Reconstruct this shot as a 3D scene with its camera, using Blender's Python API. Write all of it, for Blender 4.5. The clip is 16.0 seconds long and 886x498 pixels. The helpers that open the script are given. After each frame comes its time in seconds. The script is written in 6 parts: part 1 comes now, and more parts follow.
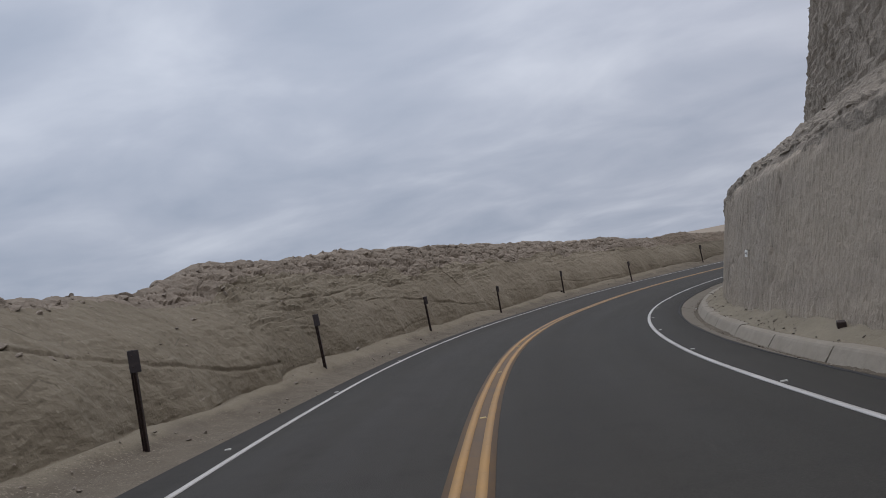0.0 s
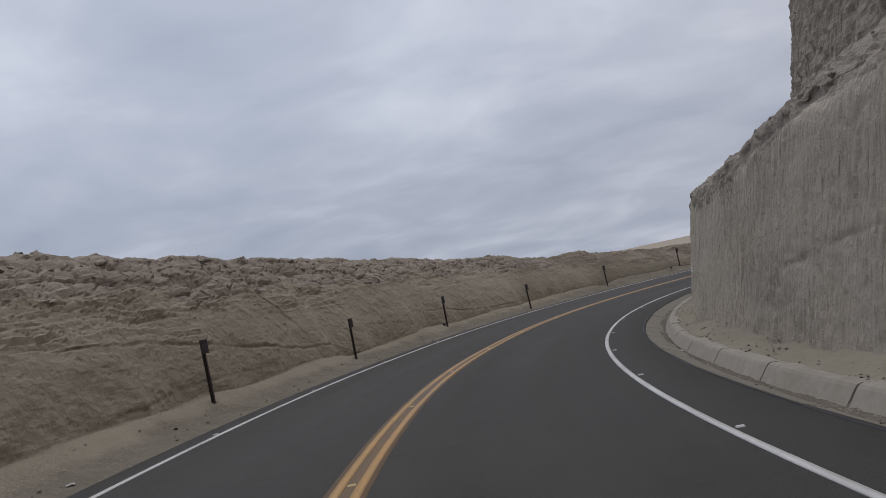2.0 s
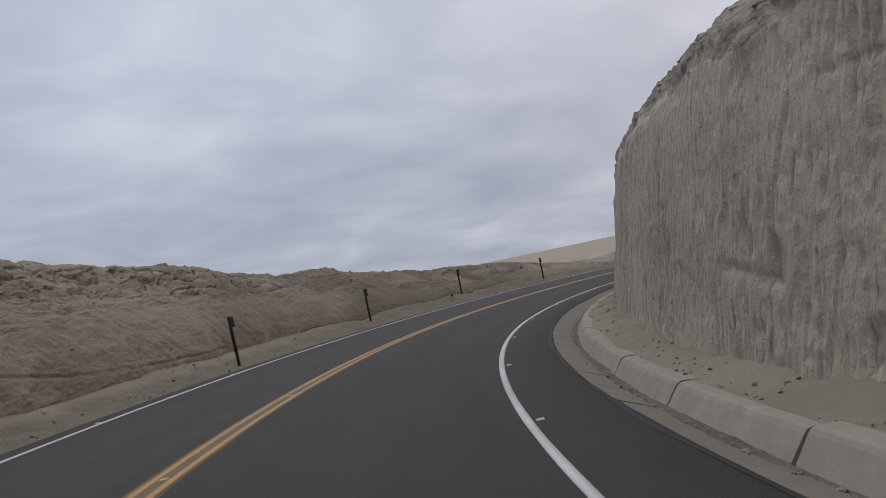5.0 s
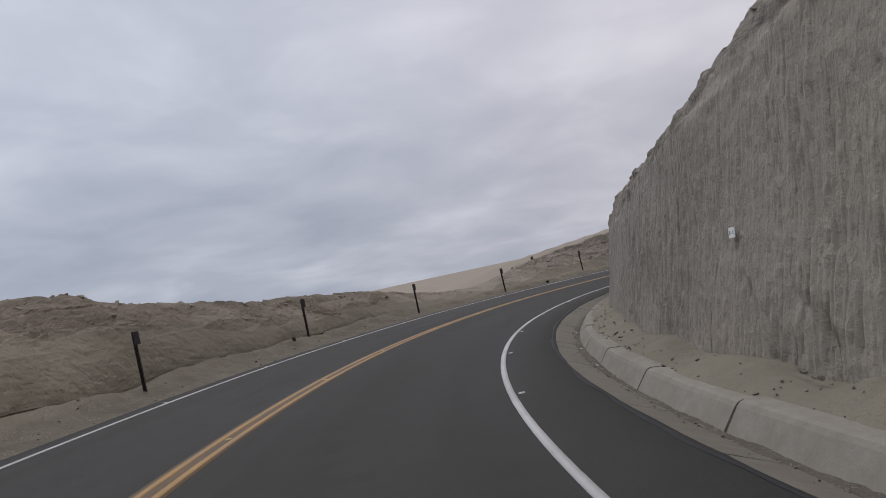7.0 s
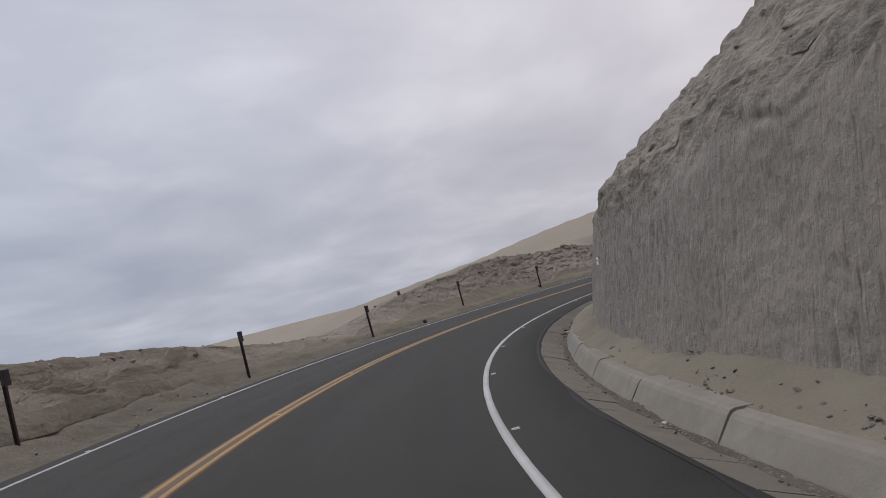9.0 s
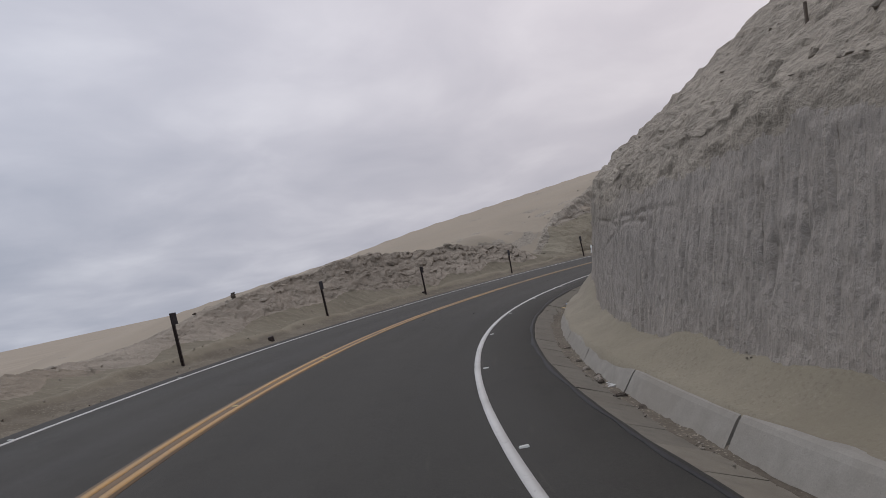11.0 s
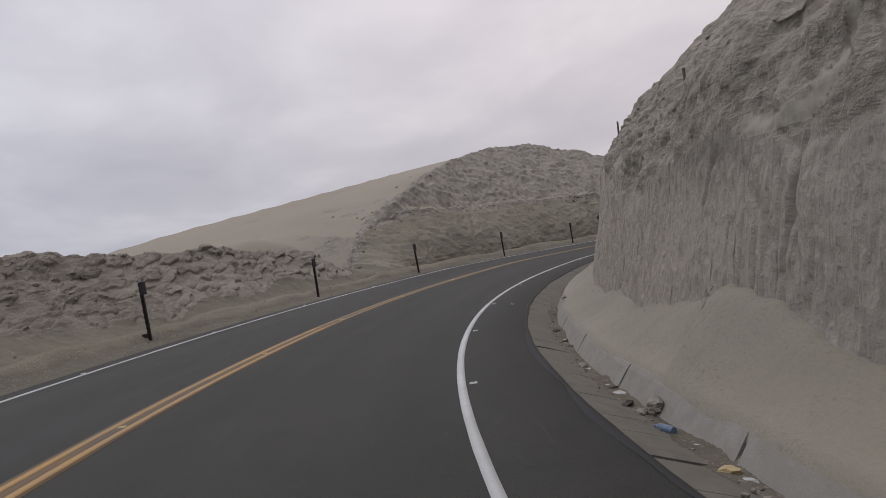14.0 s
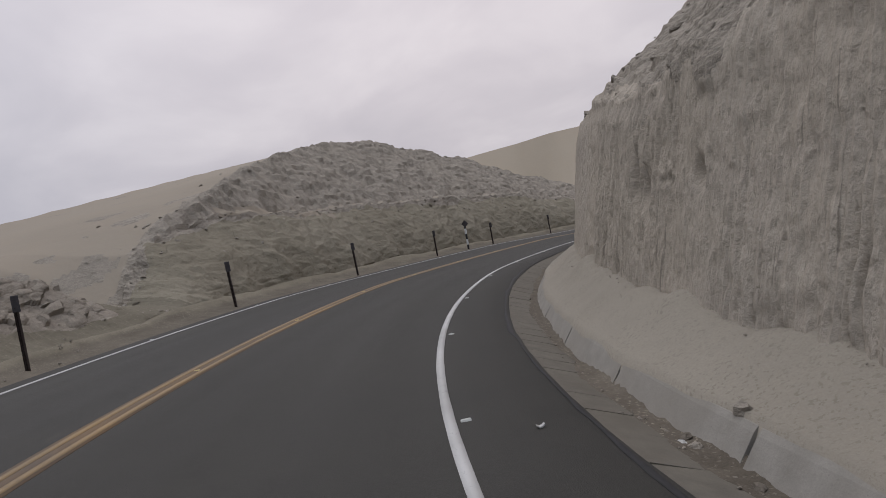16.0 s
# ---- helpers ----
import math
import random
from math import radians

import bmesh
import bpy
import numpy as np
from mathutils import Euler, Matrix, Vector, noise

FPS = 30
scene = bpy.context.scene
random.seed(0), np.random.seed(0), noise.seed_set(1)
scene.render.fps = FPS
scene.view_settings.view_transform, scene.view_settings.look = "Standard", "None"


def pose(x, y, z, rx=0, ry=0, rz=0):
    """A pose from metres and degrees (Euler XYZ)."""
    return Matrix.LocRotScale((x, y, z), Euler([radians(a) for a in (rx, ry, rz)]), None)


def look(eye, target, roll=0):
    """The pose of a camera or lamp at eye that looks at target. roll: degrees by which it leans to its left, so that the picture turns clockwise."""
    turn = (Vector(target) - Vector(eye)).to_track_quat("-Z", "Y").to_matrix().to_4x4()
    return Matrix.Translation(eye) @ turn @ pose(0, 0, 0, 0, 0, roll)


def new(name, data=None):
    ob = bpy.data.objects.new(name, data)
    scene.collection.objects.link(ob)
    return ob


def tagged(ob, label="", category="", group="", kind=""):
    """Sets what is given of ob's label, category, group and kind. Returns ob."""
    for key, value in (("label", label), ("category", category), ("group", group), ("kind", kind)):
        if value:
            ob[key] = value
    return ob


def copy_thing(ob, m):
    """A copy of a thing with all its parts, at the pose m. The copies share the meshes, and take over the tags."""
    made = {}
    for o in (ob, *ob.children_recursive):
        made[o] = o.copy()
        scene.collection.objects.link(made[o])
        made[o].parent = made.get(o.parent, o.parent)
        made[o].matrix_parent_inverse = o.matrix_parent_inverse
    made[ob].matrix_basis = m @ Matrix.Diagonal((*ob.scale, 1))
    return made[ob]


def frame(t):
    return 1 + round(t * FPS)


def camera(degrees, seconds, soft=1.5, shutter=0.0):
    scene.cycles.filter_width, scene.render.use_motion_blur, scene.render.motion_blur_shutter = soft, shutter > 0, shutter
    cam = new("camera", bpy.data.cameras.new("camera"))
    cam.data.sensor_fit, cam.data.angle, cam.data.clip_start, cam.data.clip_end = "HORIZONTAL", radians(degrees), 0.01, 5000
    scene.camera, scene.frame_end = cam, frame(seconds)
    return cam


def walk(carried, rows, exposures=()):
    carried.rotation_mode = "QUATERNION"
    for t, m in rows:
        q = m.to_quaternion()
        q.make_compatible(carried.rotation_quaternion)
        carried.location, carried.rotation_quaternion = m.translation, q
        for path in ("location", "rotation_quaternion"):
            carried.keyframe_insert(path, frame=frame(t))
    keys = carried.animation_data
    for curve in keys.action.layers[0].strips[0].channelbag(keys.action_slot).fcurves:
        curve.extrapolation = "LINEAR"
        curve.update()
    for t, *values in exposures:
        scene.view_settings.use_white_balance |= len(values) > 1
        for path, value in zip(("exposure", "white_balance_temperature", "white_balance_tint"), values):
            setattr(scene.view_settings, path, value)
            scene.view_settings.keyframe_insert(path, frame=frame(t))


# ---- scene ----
cam = camera(67.47, 16.0, soft=0.65)
PATH = [
    (0.0, (0.901, -1.660, 2.333), (0.391, 8.317, 2.778), -11.40),
    (0.5, (0.982, 1.162, 2.201), (1.556, 11.134, 2.693), -10.87),
    (1.0, (1.161, 4.003, 2.071), (1.948, 13.959, 2.568), -11.58),
    (1.5, (1.443, 6.864, 1.941), (2.783, 16.761, 2.447), -11.40),
    (2.0, (1.848, 9.732, 1.811), (3.261, 19.616, 2.371), -12.23),
    (2.5, (2.356, 12.608, 1.679), (4.435, 22.385, 1.957), -11.23),
    (3.0, (2.979, 15.432, 1.549), (5.462, 25.114, 1.849), -10.43),
    (3.5, (3.725, 18.191, 1.420), (7.079, 27.611, 1.545), -8.62),
    (4.0, (4.590, 20.904, 1.292), (8.808, 29.970, 1.431), -10.38),
    (4.5, (5.581, 23.622, 1.165), (10.206, 32.486, 1.347), -11.16),
    (5.0, (6.700, 26.325, 1.040), (11.892, 34.866, 1.357), -11.83),
    (5.5, (7.861, 29.052, 0.932), (13.576, 37.251, 1.263), -11.93),
    (6.0, (9.212, 31.748, 0.853), (15.452, 39.555, 1.197), -12.04),
    (6.5, (10.726, 34.319, 0.791), (17.477, 41.688, 1.149), -12.14),
    (7.0, (12.373, 36.673, 0.735), (19.609, 43.565, 1.106), -12.24),
    (7.5, (14.123, 38.715, 0.673), (21.809, 45.101, 1.057), -12.35),
    (8.0, (15.884, 40.631, 0.605), (23.961, 46.504, 1.125), -12.70),
    (8.5, (17.707, 42.426, 0.536), (26.190, 47.703, 0.977), -12.75),
    (9.0, (19.587, 44.095, 0.466), (28.320, 48.941, 0.960), -14.50),
    (9.5, (21.517, 45.740, 0.413), (30.519, 50.076, 0.809), -13.91),
    (10.0, (23.594, 47.210, 0.383), (32.827, 51.041, 0.680), -13.31),
    (10.5, (25.800, 48.502, 0.358), (35.234, 51.814, 0.557), -12.71),
    (11.0, (28.117, 49.614, 0.323), (37.729, 52.372, 0.423), -12.12),
    (11.5, (30.527, 50.543, 0.260), (40.293, 52.692, 0.261), -11.52),
    (12.0, (32.942, 51.452, 0.182), (42.812, 53.049, 0.008), -10.25),
    (12.5, (35.428, 52.218, 0.096), (45.400, 52.902, -0.193), -10.63),
    (13.0, (37.985, 52.837, 0.010), (47.974, 53.206, -0.291), -9.20),
    (13.5, (40.611, 53.315, -0.067), (50.601, 53.165, -0.506), -9.79),
    (14.0, (43.237, 53.632, -0.133), (53.218, 53.055, -0.357), -10.32),
    (14.5, (45.834, 53.772, -0.192), (55.762, 52.648, -0.620), -10.64),
    (15.0, (48.381, 53.731, -0.249), (58.172, 51.793, -0.861), -11.78),
    (15.5, (50.896, 53.575, -0.306), (60.521, 50.910, -0.809), -10.92),
    (16.0, (53.369, 53.348, -0.361), (62.842, 50.179, -0.824), -11.73),
]
walk(cam, [(t, look(eye, target, roll)) for t, eye, target, roll in PATH], exposures=[(0.0, 0.0), (16.0, 0.0)])

# ---- light: an overcast coastal sky ----
SUN_EL, SUN_AZ = 64.0, 20.0          # degrees; azimuth clockwise from +y
world = bpy.data.worlds.new("overcast_sky")
scene.world = world
world.use_nodes = True
wn, wl = world.node_tree.nodes, world.node_tree.links
wn.clear()


def wnode(kind, **sets):
    n = wn.new(kind)
    for k, v in sets.items():
        n.inputs[k].default_value = v
    return n


def wmath(op, a, b=None, c=None):
    n = wn.new("ShaderNodeMath")
    n.operation = op
    for i, v in enumerate((a, b, c)):
        if v is None:
            continue
        if isinstance(v, (int, float)):
            n.inputs[i].default_value = v
        else:
            wl.new(v, n.inputs[i])
    return n.outputs[0]


def build_sky():
    out = wn.new("ShaderNodeOutputWorld")
    bg = wn.new("ShaderNodeBackground")
    tc = wn.new("ShaderNodeTexCoord")
    sep = wn.new("ShaderNodeSeparateXYZ")
    wl.new(tc.outputs["Generated"], sep.inputs[0])
    x, y, z = sep.outputs
    zz = wmath("ADD", wmath("MAXIMUM", z, 0.0), 0.22)
    com = wn.new("ShaderNodeCombineXYZ")
    wl.new(wmath("DIVIDE", x, zz), com.inputs[0])
    wl.new(wmath("DIVIDE", y, zz), com.inputs[1])
    # cloud decks: long soft bands and finer billows
    mp = wn.new("ShaderNodeMapping")
    mp.inputs["Rotation"].default_value = (0, 0, radians(35))
    mp.inputs["Scale"].default_value = (0.85, 1.0, 1.0)
    wl.new(com.outputs[0], mp.inputs[0])
    n1 = wnode("ShaderNodeTexNoise", Scale=1.9, Detail=5.0, Roughness=0.50, Distortion=0.30)
    wl.new(mp.outputs[0], n1.inputs["Vector"])
    n2 = wnode("ShaderNodeTexNoise", Scale=0.7, Detail=3.0, Roughness=0.45)
    wl.new(com.outputs[0], n2.inputs["Vector"])
    mixed = wmath("ADD", wmath("MULTIPLY", n1.outputs[0], 0.66), wmath("MULTIPLY", n2.outputs[0], 0.34))
    ramp = wn.new("ShaderNodeValToRGB")
    el = ramp.color_ramp.elements
    el[0].position, el[0].color = 0.33, (0.347, 0.404, 0.513, 1)
    el[1].position, el[1].color = 0.70, (0.636, 0.683, 0.782, 1)
    e = el.new(0.5)
    e.color = (0.450, 0.499, 0.606, 1)
    wl.new(mixed, ramp.inputs[0])
    # thinner, whiter cloud to the south-east
    dot = wmath("ADD", wmath("ADD", wmath("MULTIPLY", x, 0.80), wmath("MULTIPLY", y, -0.42)), wmath("MULTIPLY", z, 0.43))
    glow = wmath("POWER", wmath("MULTIPLY_ADD", dot, 0.5, 0.5), 3.0)
    mix = wn.new("ShaderNodeMix")
    mix.data_type = "RGBA"
    mix.blend_type = "MIX"
    wl.new(wmath("MULTIPLY", glow, 0.9), mix.inputs[0])
    wl.new(ramp.outputs[0], mix.inputs[6])
    warm = wn.new("ShaderNodeMix")
    warm.data_type = "RGBA"
    warm.blend_type = "MIX"
    warm.inputs[0].default_value = 0.5
    warm.inputs[6].default_value = (0.80, 0.71, 0.725, 1)
    wl.new(ramp.outputs[0], warm.inputs[7])
    bright = wn.new("ShaderNodeMix")
    bright.data_type = "RGBA"
    bright.blend_type = "MULTIPLY"
    bright.inputs[0].default_value = 1.0
    bright.inputs[7].default_value = (1.15, 1.09, 1.04, 1)
    wl.new(warm.outputs[2], bright.inputs[6])
    wl.new(bright.outputs[2], mix.inputs[7])
    wl.new(mix.outputs[2], bg.inputs["Color"])
    # an overcast sky is brightest overhead
    up = wn.new("ShaderNodeMapRange")
    up.interpolation_type = "SMOOTHSTEP"
    for i, v in ((1, 0.42), (2, 1.0), (3, 1.0), (4, 2.3)):
        up.inputs[i].default_value = v
    wl.new(z, up.inputs[0])
    # duller towards the horizon
    low = wn.new("ShaderNodeMapRange")
    low.interpolation_type = "SMOOTHSTEP"
    for i, v in ((1, 0.0), (2, 0.38), (3, 0.84), (4, 1.03)):
        low.inputs[i].default_value = v
    wl.new(z, low.inputs[0])
    wl.new(wmath("MULTIPLY", up.outputs[0], low.outputs[0]), bg.inputs["Strength"])
    wl.new(bg.outputs[0], out.inputs[0])


build_sky()
sun_data = bpy.data.lights.new("veiled_sun", "SUN")
sun_data.energy, sun_data.angle, sun_data.color = 0.6, radians(35), (1.0, 0.97, 0.93)
sun = new("veiled_sun", sun_data)
sun.rotation_euler = (radians(90 - SUN_EL), 0, radians(180 - SUN_AZ))

# ---- materials ----


class Mat:
    """A small builder for procedural materials in world metres."""

    def __init__(self, name, rough=0.9, spec=0.25):
        self.m = bpy.data.materials.new(name)
        self.m.use_nodes = True
        self.n, self.l = self.m.node_tree.nodes, self.m.node_tree.links
        self.b = self.n["Principled BSDF"]
        self.b.inputs["Roughness"].default_value = rough
        self.b.inputs["Specular IOR Level"].default_value = spec
        self.geo = self.n.new("ShaderNodeNewGeometry")
        self.pos = self.geo.outputs["Position"]

    def uv(self):
        return self.n.new("ShaderNodeUVMap").outputs[0]

    def scaled(self, vec, sc):
        mp = self.n.new("ShaderNodeMapping")
        mp.inputs["Scale"].default_value = sc
        self.l.new(vec, mp.inputs[0])
        return mp.outputs[0]

    def noise(self, scale, detail=4.0, rough=0.55, vec=None, dist=0.0):
        t = self.n.new("ShaderNodeTexNoise")
        t.inputs["Scale"].default_value, t.inputs["Detail"].default_value = scale, detail
        t.inputs["Roughness"].default_value, t.inputs["Distortion"].default_value = rough, dist
        self.l.new(vec or self.pos, t.inputs["Vector"])
        return t.outputs["Fac"]

    def voro(self, scale, vec=None, feature="F1", out="Distance", rnd=1.0):
        t = self.n.new("ShaderNodeTexVoronoi")
        t.feature = feature
        t.inputs["Scale"].default_value, t.inputs["Randomness"].default_value = scale, rnd
        self.l.new(vec or self.pos, t.inputs["Vector"])
        return t.outputs[out]

    def ramp(self, fac, stops):
        r = self.n.new("ShaderNodeValToRGB")
        els = r.color_ramp.elements
        while len(els) < len(stops):
            els.new(0.5)
        for e, (p, c) in zip(els, stops):
            e.position = p
            e.color = (*c, 1) if len(c) == 3 else (c[0], c[0], c[0], 1)
        self.l.new(fac, r.inputs[0])
        return r.outputs[0]

    def mix(self, fac, a, b, mode="MIX"):
        x = self.n.new("ShaderNodeMix")
        x.data_type, x.blend_type = "RGBA", mode
        for i, v in ((0, fac), (6, a), (7, b)):
            if isinstance(v, (int, float)):
                x.inputs[i].default_value = v
            elif isinstance(v, tuple):
                x.inputs[i].default_value = (*v, 1)
            else:
                self.l.new(v, x.inputs[i])
        return x.outputs[2]

    def math(self, op, a, b=0.0):
        x = self.n.new("ShaderNodeMath")
        x.operation = op
        for i, v in ((0, a), (1, b)):
            if isinstance(v, (int, float)):
                x.inputs[i].default_value = v
            else:
                self.l.new(v, x.inputs[i])
        return x.outputs[0]

    def random(self):
        return self.n.new("ShaderNodeObjectInfo").outputs["Random"]

    def island(self):
        return self.geo.outputs["Random Per Island"]

    def colour(self, c):
        if isinstance(c, tuple):
            self.b.inputs["Base Color"].default_value = (*c, 1)
        else:
            self.l.new(c, self.b.inputs["Base Color"])
        return self

    def bump(self, height, dist, strength=1.0, after=None):
        x = self.n.new("ShaderNodeBump")
        x.inputs["Distance"].default_value, x.inputs["Strength"].default_value = dist, strength
        self.l.new(height, x.inputs["Height"])
        if after:
            self.l.new(after, x.inputs["Normal"])
        self.l.new(x.outputs[0], self.b.inputs["Normal"])
        return x.outputs[0]

    def roughness(self, r):
        self.l.new(r, self.b.inputs["Roughness"])
        return self


def asphalt():
    k = Mat("asphalt", 0.85, 0.26)
    uv = k.uv()
    lane = k.scaled(uv, (0.045, 1.0, 1))           # long streaks along the lane
    wear = k.noise(1.0, 3, 0.6, lane)
    patch = k.noise(0.35, 4, 0.6)
    blot = k.noise(1.7, 5, 0.65)
    grain = k.noise(48, 3, 0.7)
    sep = k.n.new("ShaderNodeSeparateXYZ")
    k.l.new(uv, sep.inputs[0])
    off = k.math("ADD", k.math("MULTIPLY", sep.outputs[1], 0.1), 0.5)
    # the outer lane is greyer and older than the inner one, whose wheel paths are dark
    old = k.ramp(off, [(0.14, (0.0378, 0.0358, 0.0325)), (0.44, (0.0344, 0.0325, 0.0296)), (0.52, (0.0284, 0.0266, 0.0227)), (0.60, (0.0227, 0.0212, 0.0179)), (0.70, (0.0284, 0.0266, 0.0223)), (0.80, (0.0223, 0.0212, 0.0179)), (0.93, (0.0284, 0.0266, 0.0223))])
    base = k.mix(k.ramp(wear, [(0.35, (0.0,)), (0.72, (0.5,))]), old, (0.0430, 0.0400, 0.0339))
    base = k.mix(k.ramp(patch, [(0.45, (0.0,)), (0.72, (0.35,))]), base, (0.0464, 0.0417, 0.0331))
    base = k.mix(k.ramp(blot, [(0.33, (0.45,)), (0.5, (0.0,))]), base, (0.0172, 0.0163, 0.0140))
    base = k.mix(0.34, base, k.ramp(grain, [(0.3, (0.0103, 0.0100, 0.0086)), (0.75, (0.0567, 0.0525, 0.0439))]))
    base = k.mix(k.ramp(k.math("MULTIPLY", sep.outputs[0], 0.01), [(0.80, (0.0,)), (1.0, (0.30,))]), base, (0.060, 0.0565, 0.0493))
    scuff = k.noise(1.0, 4, 0.6, k.scaled(uv, (0.7, 7.0, 1)), 0.5)
    base = k.mix(k.ramp(scuff, [(0.66, (0.0,)), (0.74, (0.30,))]), base, (0.0716, 0.0658, 0.0536))
    base = k.mix(k.ramp(scuff, [(0.24, (0.35,)), (0.31, (0.0,))]), base, (0.0172, 0.0158, 0.0136))
    dots = k.ramp(k.noise(210, 1, 0.5), [(0.69, (0.0,)), (0.76, (0.5,))])
    k.colour(k.mix(dots, base, (0.1000, 0.0931, 0.0769)))
    k.roughness(k.ramp(wear, [(0.3, (0.76,)), (0.7, (0.89,))]))
    k.bump(k.voro(95), 0.004, 0.6)
    return k.m


def paint(name, col, worn, under=(0.06, 0.058, 0.056), amount=0.5):
    k = Mat(name, 0.65, 0.35)
    w = k.noise(9, 5, 0.7)
    f = k.noise(60, 3, 0.7)
    base = k.mix(k.ramp(k.noise(0.9, 3), [(0.35, (0.0,)), (0.7, (0.8,))]), col, worn)
    chips = k.ramp(k.math("MULTIPLY", w, f), [(0.36 - 0.08 * amount, (0.0,)), (0.47, (amount,))])
    k.colour(k.mix(chips, base, under))
    k.bump(f, 0.002, 0.5)
    return k.m


def concrete(name, lo, hi, stain):
    k = Mat(name, 0.88, 0.25)
    big = k.noise(0.9, 5, 0.6)
    mid = k.noise(5.5, 5, 0.65)
    fine = k.noise(70, 3, 0.7)
    base = k.ramp(mid, [(0.28, lo), (0.72, hi)])
    base = k.mix(k.ramp(big, [(0.42, (0.0,)), (0.68, (0.75,))]), base, stain)
    base = k.mix(k.math("MULTIPLY", k.random(), 0.25), base, hi)
    pits = k.ramp(k.voro(26), [(0.06, (1.0,)), (0.13, (0.0,))])
    base = k.mix(k.math("MULTIPLY", pits, 0.35), base, (0.10, 0.09, 0.08))
    k.colour(k.mix(k.ramp(fine, [(0.3, (0.25,)), (0.7, (0.0,))]), base, (0.13, 0.12, 0.105)))
    k.bump(fine, 0.004, 0.6, k.bump(mid, 0.012, 0.5))
    return k.m


def sand(name="sand", lo=(0.1740, 0.1525, 0.1117), hi=(0.2400, 0.2130, 0.1595), gravel=0.32):
    k = Mat(name, 0.95, 0.12)
    big = k.noise(0.45, 5, 0.6)
    mid = k.noise(3.4, 5, 0.65)
    fine = k.noise(45, 4, 0.7)
    base = k.ramp(big, [(0.3, lo), (0.7, hi)])
    base = k.mix(k.ramp(mid, [(0.45, (0.0,)), (0.75, (0.5,))]), base, (0.165, 0.143, 0.1117))
    if name == "verge_sand":                                 # smooth drifts at the bank's foot, gritty dirt by the asphalt
        sep = k.n.new("ShaderNodeSeparateXYZ")
        k.l.new(k.uv(), sep.inputs[0])
        edge = k.math("ADD", sep.outputs[1], k.math("MULTIPLY", k.math("SUBTRACT", k.noise(0.9, 5, 0.6), 0.5), 0.30))
        drift = k.math("MULTIPLY", k.ramp(edge, [(0.10, (0.0,)), (0.20, (1.0,))]),
                       k.ramp(k.math("MULTIPLY", sep.outputs[0], 0.01), [(0.47, (1.0,)), (0.55, (0.15,)), (0.70, (0.15,)), (0.78, (1.0,))]))
        base = k.mix(drift, base, k.ramp(big, [(0.3, (0.138, 0.121, 0.0898)), (0.7, (0.190, 0.168, 0.1261))]))
    if name == "sand":                                       # paler drifts farther along the bend
        sep = k.n.new("ShaderNodeSeparateXYZ")
        k.l.new(k.uv(), sep.inputs[0])
        base = k.mix(k.ramp(k.math("MULTIPLY", sep.outputs[0], 0.01), [(0.70, (0.0,)), (0.95, (0.55,))]), base, (0.300, 0.272, 0.234))
    stony = k.ramp(k.noise(1.1, 3), [(0.40, (0.25 * gravel,)), (0.62, (gravel,))])
    stone = k.noise(26, 2, 0.6)
    base = k.mix(k.math("MULTIPLY", k.ramp(stone, [(0.58, (0.0,)), (0.63, (1.0,))]), stony), base, (0.085, 0.070, 0.0516))
    base = k.mix(k.math("MULTIPLY", k.ramp(stone, [(0.36, (1.0,)), (0.41, (0.0,))]), stony), base, (0.27, 0.238, 0.1862))
    k.colour(k.mix(k.ramp(fine, [(0.35, (0.3,)), (0.65, (0.0,))]), base, (0.17, 0.14, 0.1050)))
    k.bump(fine, 0.01, 0.6, k.bump(mid, 0.028, 0.6))
    return k.m


def dune_sand(name="dune_sand", lo=(0.232, 0.198, 0.155), hi=(0.280, 0.241, 0.191), ripple=(0.26, 0.21, 0.155)):
    k = Mat(name, 0.95, 0.1)
    big = k.noise(0.05, 4, 0.55)
    mid = k.noise(0.4, 5, 0.6)
    base = k.ramp(big, [(0.3, lo), (0.7, hi)])
    k.colour(k.mix(k.ramp(mid, [(0.45, (0.0,)), (0.8, (0.4,))]), base, ripple))
    k.bump(k.noise(2.0, 5, 0.6), 0.08, 0.5)
    return k.m


